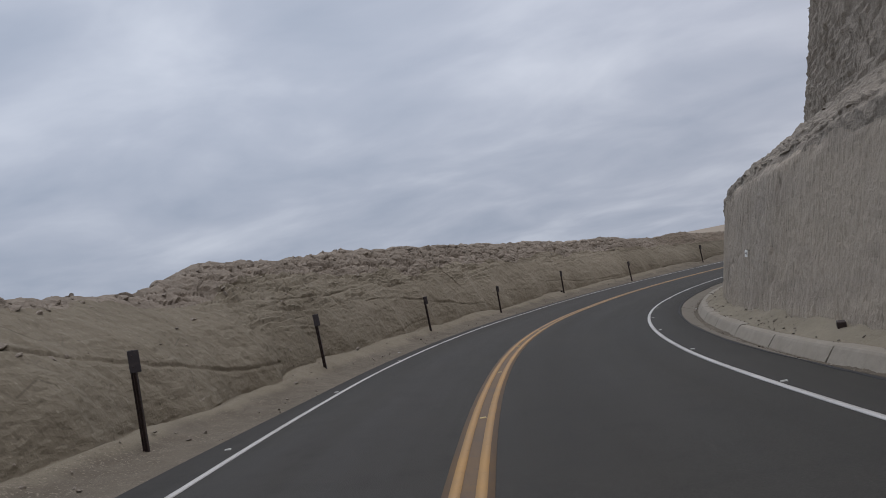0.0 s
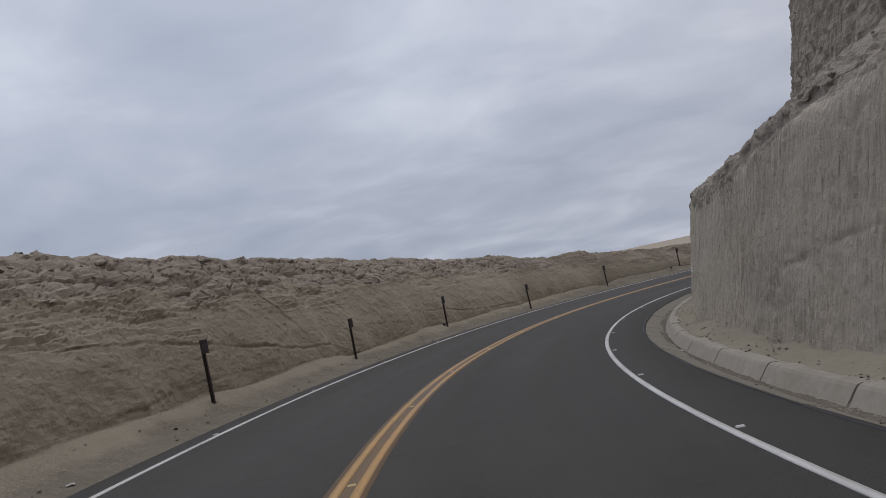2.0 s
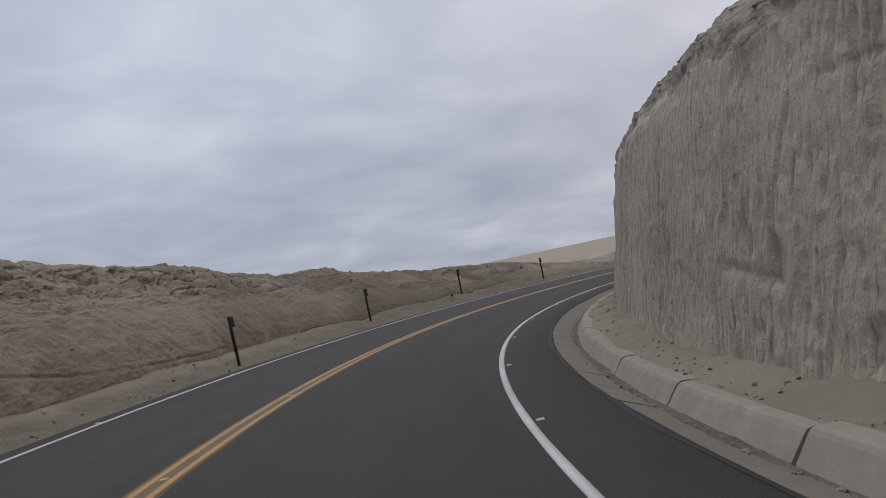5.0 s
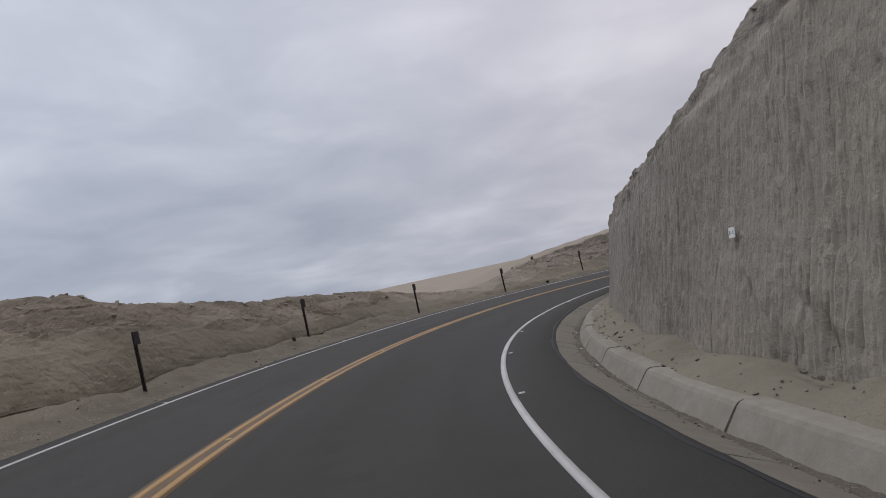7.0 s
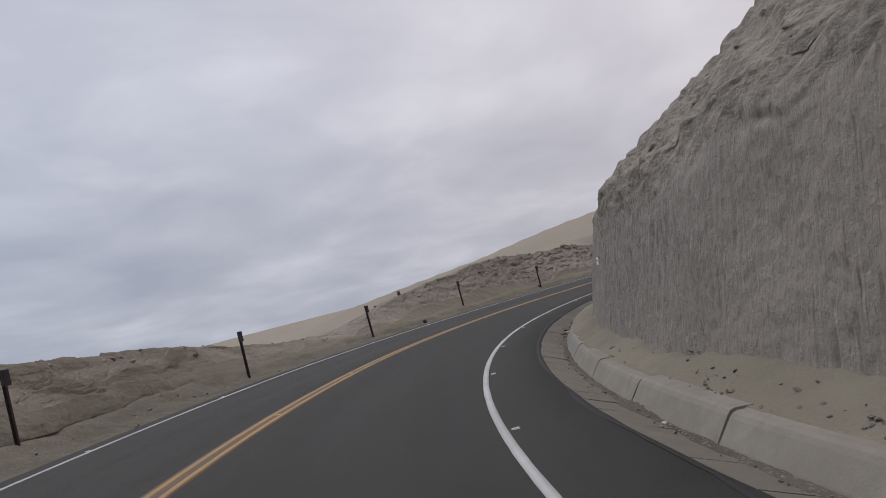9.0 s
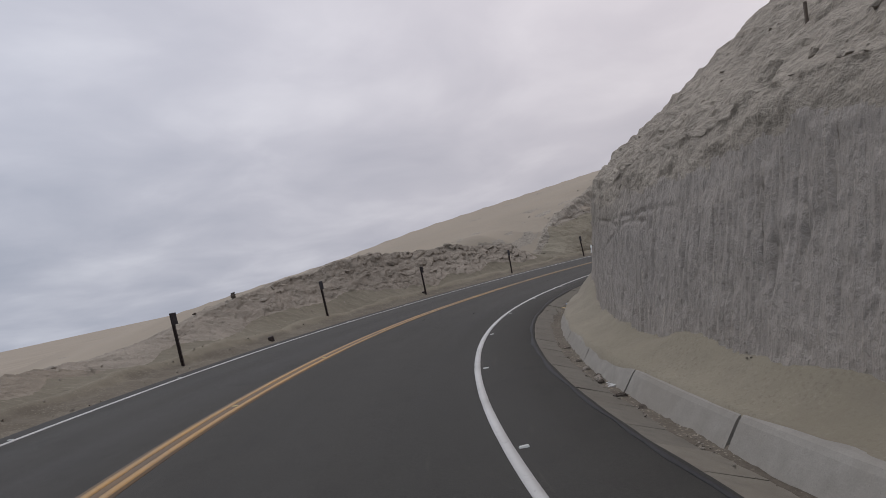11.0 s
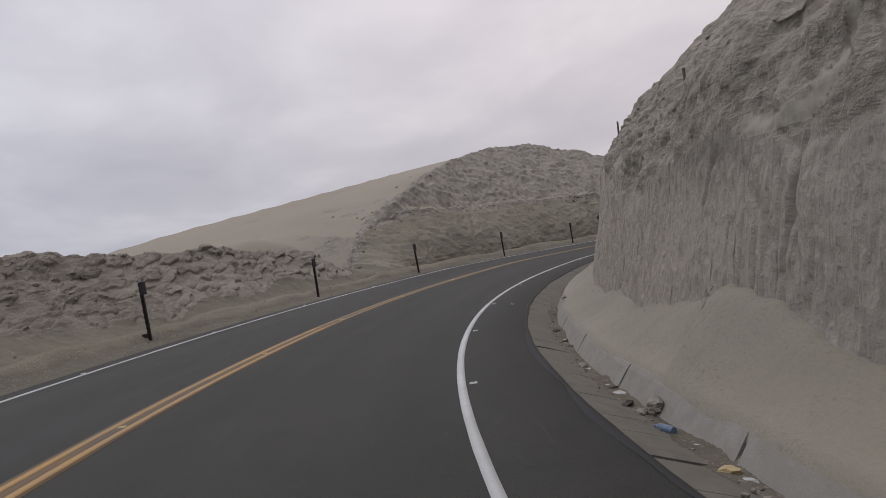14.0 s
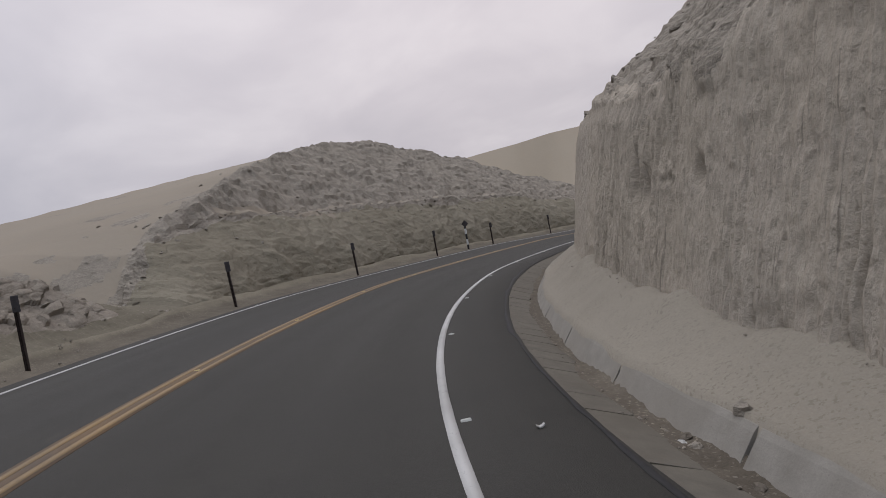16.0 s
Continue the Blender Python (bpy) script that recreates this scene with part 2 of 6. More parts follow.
def cut_rock():
    """Sandstone cut by a machine: upright tooth marks with their shade painted in, dusty tan over grey."""
    k = Mat("cut_sandstone", 0.93, 0.15)
    uv = k.uv()
    strip = k.scaled(uv, (10.0, 1.0, 1))
    comb = k.noise(1.0, 4, 0.58, strip, 0.2)
    thin = k.noise(1.0, 4, 0.65, k.scaled(uv, (26.0, 2.6, 1)), 0.2)
    big = k.noise(0.20, 4, 0.55)
    bed = k.noise(1.0, 5, 0.6, k.scaled(uv, (0.14, 1.3, 1)), 0.8)
    mid = k.noise(2.6, 6, 0.70)
    grit = k.noise(30, 5, 0.72)
    base = k.ramp(big, [(0.32, (0.348, 0.300, 0.2395)), (0.5, (0.370, 0.319, 0.2543)), (0.68, (0.357, 0.314, 0.2583))])
    sep = k.n.new("ShaderNodeSeparateXYZ")
    k.l.new(uv, sep.inputs[0])
    grey = k.ramp(k.math("MULTIPLY", sep.outputs[0], 0.01), [(0.43, (0.0,)), (0.50, (0.35,)), (0.62, (0.75,)), (0.72, (0.9,)), (0.78, (0.85,)), (0.85, (0.35,)), (0.95, (0.08,))])
    warm = k.ramp(k.math("MULTIPLY", sep.outputs[0], 0.01), [(0.22, (0.0,)), (0.30, (0.8,)), (0.40, (0.8,)), (0.48, (0.0,))])
    base = k.mix(warm, base, (0.421, 0.368, 0.2910))
    upper = k.math("MULTIPLY", k.ramp(k.math("MULTIPLY", sep.outputs[0], 0.01), [(0.70, (0.0,)), (0.74, (1.0,)), (0.86, (1.0,)), (0.90, (0.0,))]),
                   k.ramp(k.math("MULTIPLY", k.math("ADD", sep.outputs[1], k.math("MULTIPLY", bed, 0.6)), 0.2), [(0.40, (0.0,)), (0.45, (0.85,))]))
    base = k.mix(grey, base, (0.268, 0.241, 0.217))
    base = k.mix(upper, base, (0.219, 0.194, 0.1613))
    base = k.mix(k.ramp(bed, [(0.38, (0.3,)), (0.54, (0.0,))]), base, (0.285, 0.249, 0.2118))
    base = k.mix(k.ramp(mid, [(0.34, (0.06,)), (0.52, (0.0,))]), base, (0.263, 0.225, 0.1840))
    base = k.mix(k.ramp(comb, [(0.57, (0.0,)), (0.72, (0.10,))]), base, (0.456, 0.390, 0.3156))
    # the shade inside the tooth slots is put into the colour here
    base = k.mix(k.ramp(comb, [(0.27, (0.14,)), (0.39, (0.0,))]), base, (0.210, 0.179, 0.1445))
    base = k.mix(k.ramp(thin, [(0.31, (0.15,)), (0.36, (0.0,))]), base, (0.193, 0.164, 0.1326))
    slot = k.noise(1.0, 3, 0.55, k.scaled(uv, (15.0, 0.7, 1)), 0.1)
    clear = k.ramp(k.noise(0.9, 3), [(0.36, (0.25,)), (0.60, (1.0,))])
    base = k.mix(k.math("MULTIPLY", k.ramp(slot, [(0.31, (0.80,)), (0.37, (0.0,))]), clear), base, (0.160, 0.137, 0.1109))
    base = k.mix(k.math("MULTIPLY", k.ramp(slot, [(0.63, (0.0,)), (0.69, (0.35,))]), clear), base, (0.470, 0.412, 0.3335))
    mottle = k.noise(1.0, 6, 0.68, k.scaled(uv, (6.5, 4.2, 1)), 0.5)
    base = k.mix(k.ramp(mottle, [(0.54, (0.0,)), (0.70, (0.08,))]), base, (0.430, 0.378, 0.3067))
    base = k.mix(k.ramp(mottle, [(0.30, (0.08,)), (0.45, (0.0,))]), base, (0.225, 0.194, 0.1583))
    # pits are coloured dark as well, for the shade in them
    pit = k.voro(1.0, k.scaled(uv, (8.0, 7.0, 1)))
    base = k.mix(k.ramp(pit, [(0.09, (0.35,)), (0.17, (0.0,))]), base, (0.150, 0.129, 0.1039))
    fleck = k.voro(1.0, k.scaled(uv, (12.0, 9.0, 1)))
    base = k.mix(k.ramp(fleck, [(0.12, (0.22,)), (0.22, (0.0,))]), base, (0.482, 0.421, 0.3444))
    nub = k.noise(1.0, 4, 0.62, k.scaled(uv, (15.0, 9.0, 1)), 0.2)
    # hollows between the nubs get painted shade too
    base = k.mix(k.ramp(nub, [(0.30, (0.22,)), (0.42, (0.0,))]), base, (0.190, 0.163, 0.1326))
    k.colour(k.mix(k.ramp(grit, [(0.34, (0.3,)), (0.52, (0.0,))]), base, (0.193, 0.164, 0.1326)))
    k.bump(grit, 0.012, 0.8, k.bump(nub, 0.035, 0.9, k.bump(pit, 0.025, 0.6, k.bump(thin, 0.008, 0.6, k.bump(slot, 0.03, 0.7, k.bump(comb, 0.018, 0.7, k.bump(mottle, 0.014, 0.7, k.bump(mid, 0.022, 0.8))))))))
    return k.m


def rough_rock(name="broken_sandstone", lo=(0.225, 0.195, 0.160), hi=(0.335, 0.292, 0.238), island=False):
    k = Mat(name, 0.95, 0.12)
    tilt = k.scaled(k.pos, (0.8, 0.8, 2.6))
    lay = k.noise(0.9, 6, 0.65, tilt, 0.5)
    mid = k.noise(2.6, 6, 0.7)
    grit = k.noise(22, 4, 0.7)
    base = k.ramp(lay, [(0.3, lo), (0.7, hi)])
    base = k.mix(k.ramp(mid, [(0.34, (0.5,)), (0.55, (0.0,))]), base, tuple(v * 0.68 for v in lo))
    base = k.mix(k.ramp(k.noise(0.35, 3), [(0.5, (0.0,)), (0.7, (0.55,))]), base, (0.30, 0.262, 0.212))
    if not island:                                          # dirt-filled fissures between the beds
        gap = k.voro(1.0, k.scaled(k.pos, (1.5, 1.5, 5.5)), "DISTANCE_TO_EDGE")
        part_ = k.ramp(k.noise(0.8, 3), [(0.46, (0.0,)), (0.64, (0.35,))])
        base = k.mix(k.math("MULTIPLY", k.ramp(gap, [(0.015, (1.0,)), (0.055, (0.0,))]), part_), base, tuple(v * 0.45 for v in lo))
    if island:
        base = k.mix(k.math("MULTIPLY", k.island(), 0.5), base, (0.31, 0.275, 0.23))
    k.colour(k.mix(k.ramp(grit, [(0.35, (0.4,)), (0.62, (0.0,))]), base, (0.13, 0.113, 0.094)))
    k.bump(grit, 0.02, 0.7, k.bump(mid, 0.14, 0.7, k.bump(lay, 0.16, 0.6)))
    return k.m


def cut_earth(name="cut_bank", gain=1.0):
    """Compact bedded sand: thin flaking beds, pits, cracks and patches of pale dust."""
    k = Mat(name, 0.95, 0.12)
    uv = k.uv()
    mp = k.n.new("ShaderNodeMapping")
    mp.inputs["Rotation"].default_value = (0, 0, radians(-28))
    mp.inputs["Scale"].default_value = (9.0, 1.6, 1)
    k.l.new(uv, mp.inputs[0])
    stroke = k.noise(1.0, 4, 0.65, mp.outputs[0], 0.5)
    bed = k.noise(1.0, 5, 0.6, k.scaled(uv, (0.25, 2.6, 1)), 0.6)
    big = k.noise(0.30, 4, 0.6)
    mid = k.noise(3.2, 6, 0.7)
    grit = k.noise(30, 4, 0.72)
    base = k.ramp(big, [(0.32, (0.187 * gain, 0.163 * gain, 0.1213 * gain)), (0.52, (0.213 * gain, 0.187 * gain, 0.1404 * gain)), (0.68, (0.238 * gain, 0.210 * gain, 0.1604 * gain))])
    if name == "cut_bank":                                   # darker stretches at its start and past its middle
        sep = k.n.new("ShaderNodeSeparateXYZ")
        k.l.new(uv, sep.inputs[0])
        tone = k.ramp(k.math("MULTIPLY", sep.outputs[0], 0.01), [(0.08, (0.78,)), (0.15, (0.80,)), (0.27, (0.95,)), (0.46, (1.0,)), (0.58, (0.66,)), (0.76, (0.66,))])
        base = k.mix(1.0, base, tone, "MULTIPLY")
    base = k.mix(k.ramp(bed, [(0.36, (0.2,)), (0.5, (0.0,))]), base, (0.150, 0.129, 0.0945))
    base = k.mix(k.ramp(mid, [(0.36, (0.18,)), (0.5, (0.0,))]), base, (0.116, 0.099, 0.0716))
    blot = k.noise(7.5, 4, 0.65)
    base = k.mix(k.ramp(blot, [(0.54, (0.0,)), (0.68, (0.14,))]), base, (0.291, 0.265, 0.2034))
    base = k.mix(k.ramp(blot, [(0.32, (0.15,)), (0.44, (0.0,))]), base, (0.112, 0.096, 0.0707))
    base = k.mix(k.ramp(stroke, [(0.57, (0.0,)), (0.72, (0.22,))]), base, (0.301, 0.272, 0.2091))
    fine = k.noise(1.0, 5, 0.65, k.scaled(uv, (0.7, 8.0, 1)), 0.7)
    base = k.mix(k.ramp(fine, [(0.30, (0.22,)), (0.40, (0.0,))]), base, (0.102, 0.087, 0.0640))
    base = k.mix(k.ramp(fine, [(0.60, (0.0,)), (0.72, (0.14,))]), base, (0.281, 0.252, 0.1910))
    base = k.mix(k.ramp(stroke, [(0.28, (0.25,)), (0.40, (0.0,))]), base, (0.121, 0.104, 0.0774))
    where = k.ramp(k.noise(1.3, 3), [(0.52, (0.0,)), (0.64, (0.4,))])
    gap = k.voro(1.0, k.scaled(uv, (0.9, 1.5, 1)), "DISTANCE_TO_EDGE")
    base = k.mix(k.math("MULTIPLY", k.ramp(gap, [(0.006, (1.0,)), (0.022, (0.0,))]), where), base, (0.060, 0.050, 0.0363))
    pit = k.voro(1.0, k.scaled(uv, (7.0, 9.0, 1)))
    base = k.mix(k.ramp(pit, [(0.10, (0.35,)), (0.18, (0.0,))]), base, (0.082, 0.070, 0.0516))
    fleck = k.voro(1.0, k.scaled(uv, (11.0, 8.0, 1)))
    base = k.mix(k.ramp(fleck, [(0.12, (0.25,)), (0.22, (0.0,))]), base, (0.330, 0.298, 0.2311))
    k.colour(k.mix(k.ramp(grit, [(0.35, (0.25,)), (0.55, (0.0,))]), base, (0.126, 0.109, 0.0812)))
    nub = k.noise(1.0, 4, 0.62, k.scaled(uv, (9.0, 12.0, 1)), 0.2)
    k.bump(grit, 0.008, 0.7, k.bump(nub, 0.035, 0.8, k.bump(fine, 0.02, 0.7, k.bump(pit, 0.03, 0.6, k.bump(stroke, 0.030, 0.8, k.bump(mid, 0.05, 0.7))))))
    return k.m


def metal_paint(name, col, rust=(0.10, 0.05, 0.03), rough=0.6, amount=0.5):
    k = Mat(name, rough, 0.4)
    n = k.noise(14, 5, 0.7)
    k.colour(k.mix(k.ramp(n, [(0.5, (0.0,)), (0.66, (amount,))]), col, rust))
    k.bump(k.noise(60, 3), 0.002, 0.4)
    return k.m


def plain(name, col, rough=0.6, var=0.15):
    k = Mat(name, rough, 0.35)
    k.colour(k.mix(k.ramp(k.noise(18, 4), [(0.35, (var,)), (0.7, (0.0,))]), col, tuple(v * 0.5 for v in col)))
    return k.m


M_ASPHALT = asphalt()
M_WHITE = paint("white_line_paint", (0.44, 0.43, 0.41), (0.31, 0.30, 0.28), amount=0.6)
M_YELLOW = paint("yellow_line_paint", (0.34, 0.198, 0.068), (0.25, 0.165, 0.085), amount=0.7)
M_FADED = paint("faded_yellow_paint", (0.24, 0.158, 0.070), (0.175, 0.125, 0.070), amount=0.8)
M_STAIN = paint("old_yellow_paint", (0.120, 0.070, 0.028), (0.070, 0.051, 0.036), (0.045, 0.042, 0.040), amount=0.9)
M_KERB = concrete("pale_concrete", (0.205, 0.181, 0.144), (0.295, 0.266, 0.219), (0.205, 0.177, 0.137))
M_KERBDUST = concrete("dusty_concrete", (0.185, 0.168, 0.143), (0.262, 0.243, 0.212), (0.205, 0.182, 0.150))
M_GUTTER = concrete("stained_concrete", (0.118, 0.103, 0.080), (0.184, 0.162, 0.127), (0.144, 0.122, 0.091))
M_GUTTERDARK = concrete("silted_concrete", (0.090, 0.079, 0.062), (0.150, 0.133, 0.106), (0.108, 0.092, 0.070))
M_SAND = sand()
M_DUST = dune_sand("fallen_dust", (0.285, 0.252, 0.205), (0.330, 0.294, 0.240), (0.30, 0.265, 0.215))
M_DUNE = dune_sand()
M_OCHRE = dune_sand("ochre_dune_sand", (0.300, 0.252, 0.192), (0.360, 0.306, 0.238), (0.33, 0.268, 0.198))
M_VERGE = sand("verge_sand", (0.076, 0.066, 0.051), (0.122, 0.106, 0.083), 0.6)
M_GRIT = sand("dirty_grit", (0.055, 0.046, 0.036), (0.115, 0.098, 0.078), 0.9)
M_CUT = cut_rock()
M_ROCK = rough_rock("broken_sandstone", (0.248, 0.217, 0.178), (0.352, 0.308, 0.252))
M_BROKEN = rough_rock("bedded_rock", (0.195, 0.168, 0.135), (0.290, 0.250, 0.202))
M_UMBER = rough_rock("brown_rubble", (0.150, 0.125, 0.095), (0.230, 0.193, 0.149))
M_BANK = cut_earth("cut_bank", 1.05)
M_HILLCUT = cut_earth("hill_cut", 0.98)
M_HILL = rough_rock("hill_rock", (0.225, 0.196, 0.160), (0.330, 0.290, 0.238))
M_RUBBLE = rough_rock("rubble_rock", (0.19, 0.163, 0.133), (0.295, 0.256, 0.208), True)
M_CLOD = rough_rock("sand_clod", (0.15, 0.128, 0.104), (0.235, 0.206, 0.168), True)
M_POST = metal_paint("dark_brown_paint", (0.022, 0.013, 0.011), (0.05, 0.028, 0.02), 0.55)
M_PLATE = metal_paint("weathered_plate", (0.035, 0.030, 0.033), (0.075, 0.06, 0.055), 0.5)
M_PLAQUE = plain("white_enamel", (0.84, 0.83, 0.80), 0.5)
M_FADEDINK = plain("faded_ink", (0.13, 0.12, 0.115), 0.6)
M_BLACK = plain("black_paint", (0.014, 0.014, 0.015), 0.55)
M_POLEWHITE = plain("dusty_white_paint", (0.56, 0.55, 0.53), 0.6)
M_STUD = plain("stud_white", (0.42, 0.42, 0.39), 0.5)
M_STUDY = plain("stud_yellow", (0.46, 0.36, 0.16), 0.45)
M_WOOD = plain("grey_weathered_wood", (0.12, 0.095, 0.075), 0.9, 0.5)
M_TAR = plain("joint_filler", (0.045, 0.04, 0.035), 0.9, 0.4)
M_SEAL = plain("tar_seal", (0.017, 0.016, 0.016), 0.75, 0.5)
M_PAPER = plain("waste_paper", (0.42, 0.41, 0.385), 0.85, 0.4)
M_CARD = plain("yellow_wrapper", (0.40, 0.30, 0.15), 0.7, 0.4)
M_BOTTLE = plain("dusty_blue_plastic", (0.10, 0.14, 0.20), 0.35, 0.5)
M_DARKSTONE = rough_rock("dark_stone", (0.050, 0.040, 0.032), (0.10, 0.083, 0.066))

# ---- the road's line: curvature along its length, then places by length and offset ----
S_K = [-25, 0, 15, 30, 45, 60, 75, 90, 105, 120, 135, 150, 180]
CURV = [0.01107, -0.00275, -0.01658, -0.02064, -0.02118, -0.02261, -0.02096, -0.02307, -0.02140, -0.01153, -0.01475, -0.01942, -0.02282]
Z_K = [-25, 10, 30, 50, 70, 90, 110, 130, 150, 180]
Z_V = [1.959, 0.361, -0.276, -0.727, -1.124, -1.610, -1.977, -2.765, -3.945, -5.126]
X0, Y0, H0, BANK = 0.4040, 0.4994, -0.00402, 0.0559
LINE_L, LINE_C, LINE_R = -3.191, 0.022, 3.536

ss = np.arange(-70, 200.01, 0.5)
kk = np.interp(ss, S_K, CURV)
kk[ss < -25] *= np.clip(1 + (ss[ss < -25] + 25) / 30, 0, 1)
kk[ss > 165] *= np.clip(1 - (ss[ss > 165] - 165) / 20, 0, 1)
i0 = int(np.argmin(abs(ss)))
hh = np.cumsum(kk) * 0.5
hh = hh - hh[i0] + H0 - kk * 0.25
cx, cy = np.cumsum(-np.sin(hh)) * 0.5, np.cumsum(np.cos(hh)) * 0.5
cx, cy = cx - cx[i0] + X0, cy - cy[i0] + Y0
zs = np.interp(ss, Z_K, Z_V)
for _ in range(6):
    zs[1:-1] = (zs[:-2] + 2 * zs[1:-1] + zs[2:]) / 4


def at(s, off, h=0.0):
    """World places at the length s, the offset off (right: plus) and the height h over the banked road."""
    s, off, h = np.broadcast_arrays(np.asarray(s, float), np.asarray(off, float), np.asarray(h, float))
    a = np.interp(s, ss, hh)
    x = np.interp(s, ss, cx) + off * np.cos(a)
    y = np.interp(s, ss, cy) + off * np.sin(a)
    z = np.interp(s, ss, zs) - BANK * np.clip(off, -6, 6) + h
    return np.stack([x, y, z], -1)


def heading(s):
    return float(np.interp(s, ss, hh))


def frame_at(s, off, h=0.0, turn=0.0):
    """A pose whose y axis runs along the road."""
    p = at(s, off, h)
    return pose(float(p[0]), float(p[1]), float(p[2]), 0, 0, math.degrees(heading(s)) + turn)


# ---- noise on arrays ----
def hashed(ix, iy, seed):
    n = (ix.astype(np.int64) * 374761393 + iy.astype(np.int64) * 668265263 + seed * 982451653) & 0x7FFFFFFF
    n = ((n ^ (n >> 13)) * 1274126177) & 0x7FFFFFFF
    return ((n ^ (n >> 16)) & 0xFFFF) / 65535.0


def vnoise(x, y, seed=0):
    x, y = np.broadcast_arrays(np.asarray(x, float), np.asarray(y, float))
    ix, iy = np.floor(x), np.floor(y)
    fx, fy = x - ix, y - iy
    fx, fy = fx * fx * (3 - 2 * fx), fy * fy * (3 - 2 * fy)
    a, b = hashed(ix, iy, seed), hashed(ix + 1, iy, seed)
    c, d = hashed(ix, iy + 1, seed), hashed(ix + 1, iy + 1, seed)
    return (a + (b - a) * fx) * (1 - fy) + (c + (d - c) * fx) * fy - 0.5


def fbm(x, y, octaves=4, seed=0, gain=0.5):
    out, amp = 0.0, 1.0
    for o in range(octaves):
        out = out + amp * vnoise(x * 2**o + 17.3 * o, y * 2**o - 9.1 * o, seed + o)
        amp *= gain
    return out


def ridged(x, y, octaves=4, seed=0):
    out, amp = 0.0, 1.0
    for o in range(octaves):
        out = out + amp * (0.5 - 2 * abs(vnoise(x * 2**o + 5.7 * o, y * 2**o + 3.3 * o, seed + o)))
        amp *= 0.5
    return out


def cells(x, y, seed=0):
    """Blocky noise: the distance to the nearest cell point, that cell's own value and the gap to the next cell."""
    x, y = np.broadcast_arrays(np.asarray(x, float), np.asarray(y, float))
    ix, iy = np.floor(x), np.floor(y)
    best, second, val = np.full(x.shape, 9.0), np.full(x.shape, 9.0), np.zeros(x.shape)
    for dx in (-1, 0, 1):
        for dy in (-1, 0, 1):
            px, py = ix + dx, iy + dy
            qx, qy = px + hashed(px, py, seed), py + hashed(px, py, seed + 7)
            d = np.hypot(x - qx, y - qy)
            v = hashed(px, py, seed + 13)
            nearer = d < best
            second = np.where(nearer, best, np.minimum(second, d))
            val = np.where(nearer, v, val)
            best = np.minimum(best, d)
    return best, val, second - best


def smooth(a, b, x):
    t = np.clip((x - a) / (b - a), 0, 1)
    return t * t * (3 - 2 * t)


def crack(S, H, path, width, depth, seed=0):
    """A wandering crack along a chain of (s, h) places: how far it cuts in."""
    w = 0.05 * fbm(S * 1.9, H * 1.9, 3, 400 + seed)
    x, y = S + w, H + 0.8 * w
    best, above = np.full(S.shape, 9.0), np.zeros(S.shape)
    for (a, b), (c, d) in zip(path[:-1], path[1:]):
        t = np.clip(((x - a) * (c - a) + (y - b) * (d - b)) / ((c - a) ** 2 + (d - b) ** 2), 0, 1)
        gap = np.hypot(x - a - t * (c - a), y - b - t * (d - b))
        above = np.where(gap < best, y - b - t * (d - b), above)
        best = np.minimum(best, gap)
    lip = 0.12 * depth * np.exp(-(best / (4 * width)) ** 2) * (above > 0.2 * width)
    return lip - depth * np.exp(-(best / width) ** 2) * (0.55 + 0.9 * vnoise(S * 1.3, H * 1.3, 410 + seed))


# ---- mesh builders ----
def mesh_from(name, verts, faces, mats, index=None, smooth_faces=True, uv=None):
    me = bpy.data.meshes.new(name)
    verts, faces = np.asarray(verts, np.float32), np.asarray(faces, np.int32)
    k = faces.shape[1]
    me.vertices.add(len(verts))
    me.vertices.foreach_set("co", verts.ravel())
    me.loops.add(faces.size)
    me.loops.foreach_set("vertex_index", faces.ravel())
    me.polygons.add(len(faces))
    me.polygons.foreach_set("loop_start", np.arange(0, faces.size, k, dtype=np.int32))
    me.polygons.foreach_set("use_smooth", np.full(len(faces), smooth_faces))
    for m in mats:
        me.materials.append(m)
    if index is not None:
        me.polygons.foreach_set("material_index", np.asarray(index, np.int32))
    if uv is not None:
        layer = me.uv_layers.new(name="UVMap")
        layer.data.foreach_set("uv", np.asarray(uv, np.float32)[faces.ravel()].ravel())
    me.update(calc_edges=True)
    me.validate()
    return me


def grid_mesh(name, P, mats, row_index=None, uv=None, flip=False, smooth_faces=True):
    """P: (n, m, 3). row_index: the material of each column of cells, (m - 1) or (n - 1, m - 1)."""
    n, m, _ = P.shape
    i = np.arange(n * m).reshape(n, m)
    q = np.stack([i[:-1, :-1], i[1:, :-1], i[1:, 1:], i[:-1, 1:]], -1).reshape(-1, 4)
    if flip:
        q = q[:, ::-1]
    idx = None
    if row_index is not None:
        idx = np.broadcast_to(row_index, (n - 1, m - 1)).reshape(-1)
    return mesh_from(name, P.reshape(-1, 3), q, mats, idx, smooth_faces, None if uv is None else uv.reshape(-1, 2))


def grid_normals(P):
    du, dv = np.gradient(P, axis=0), np.gradient(P, axis=1)
    n = np.cross(du, dv)
    return n / np.maximum(np.linalg.norm(n, axis=-1, keepdims=True), 1e-9)


def part(name, bm, material, parent, label=""):
    me = bpy.data.meshes.new(name)
    bm.to_mesh(me)
    bm.free()
    me.materials.append(material)
    ob = new(name, me)
    ob.parent = parent
    if label:
        tagged(ob, label)
    return ob


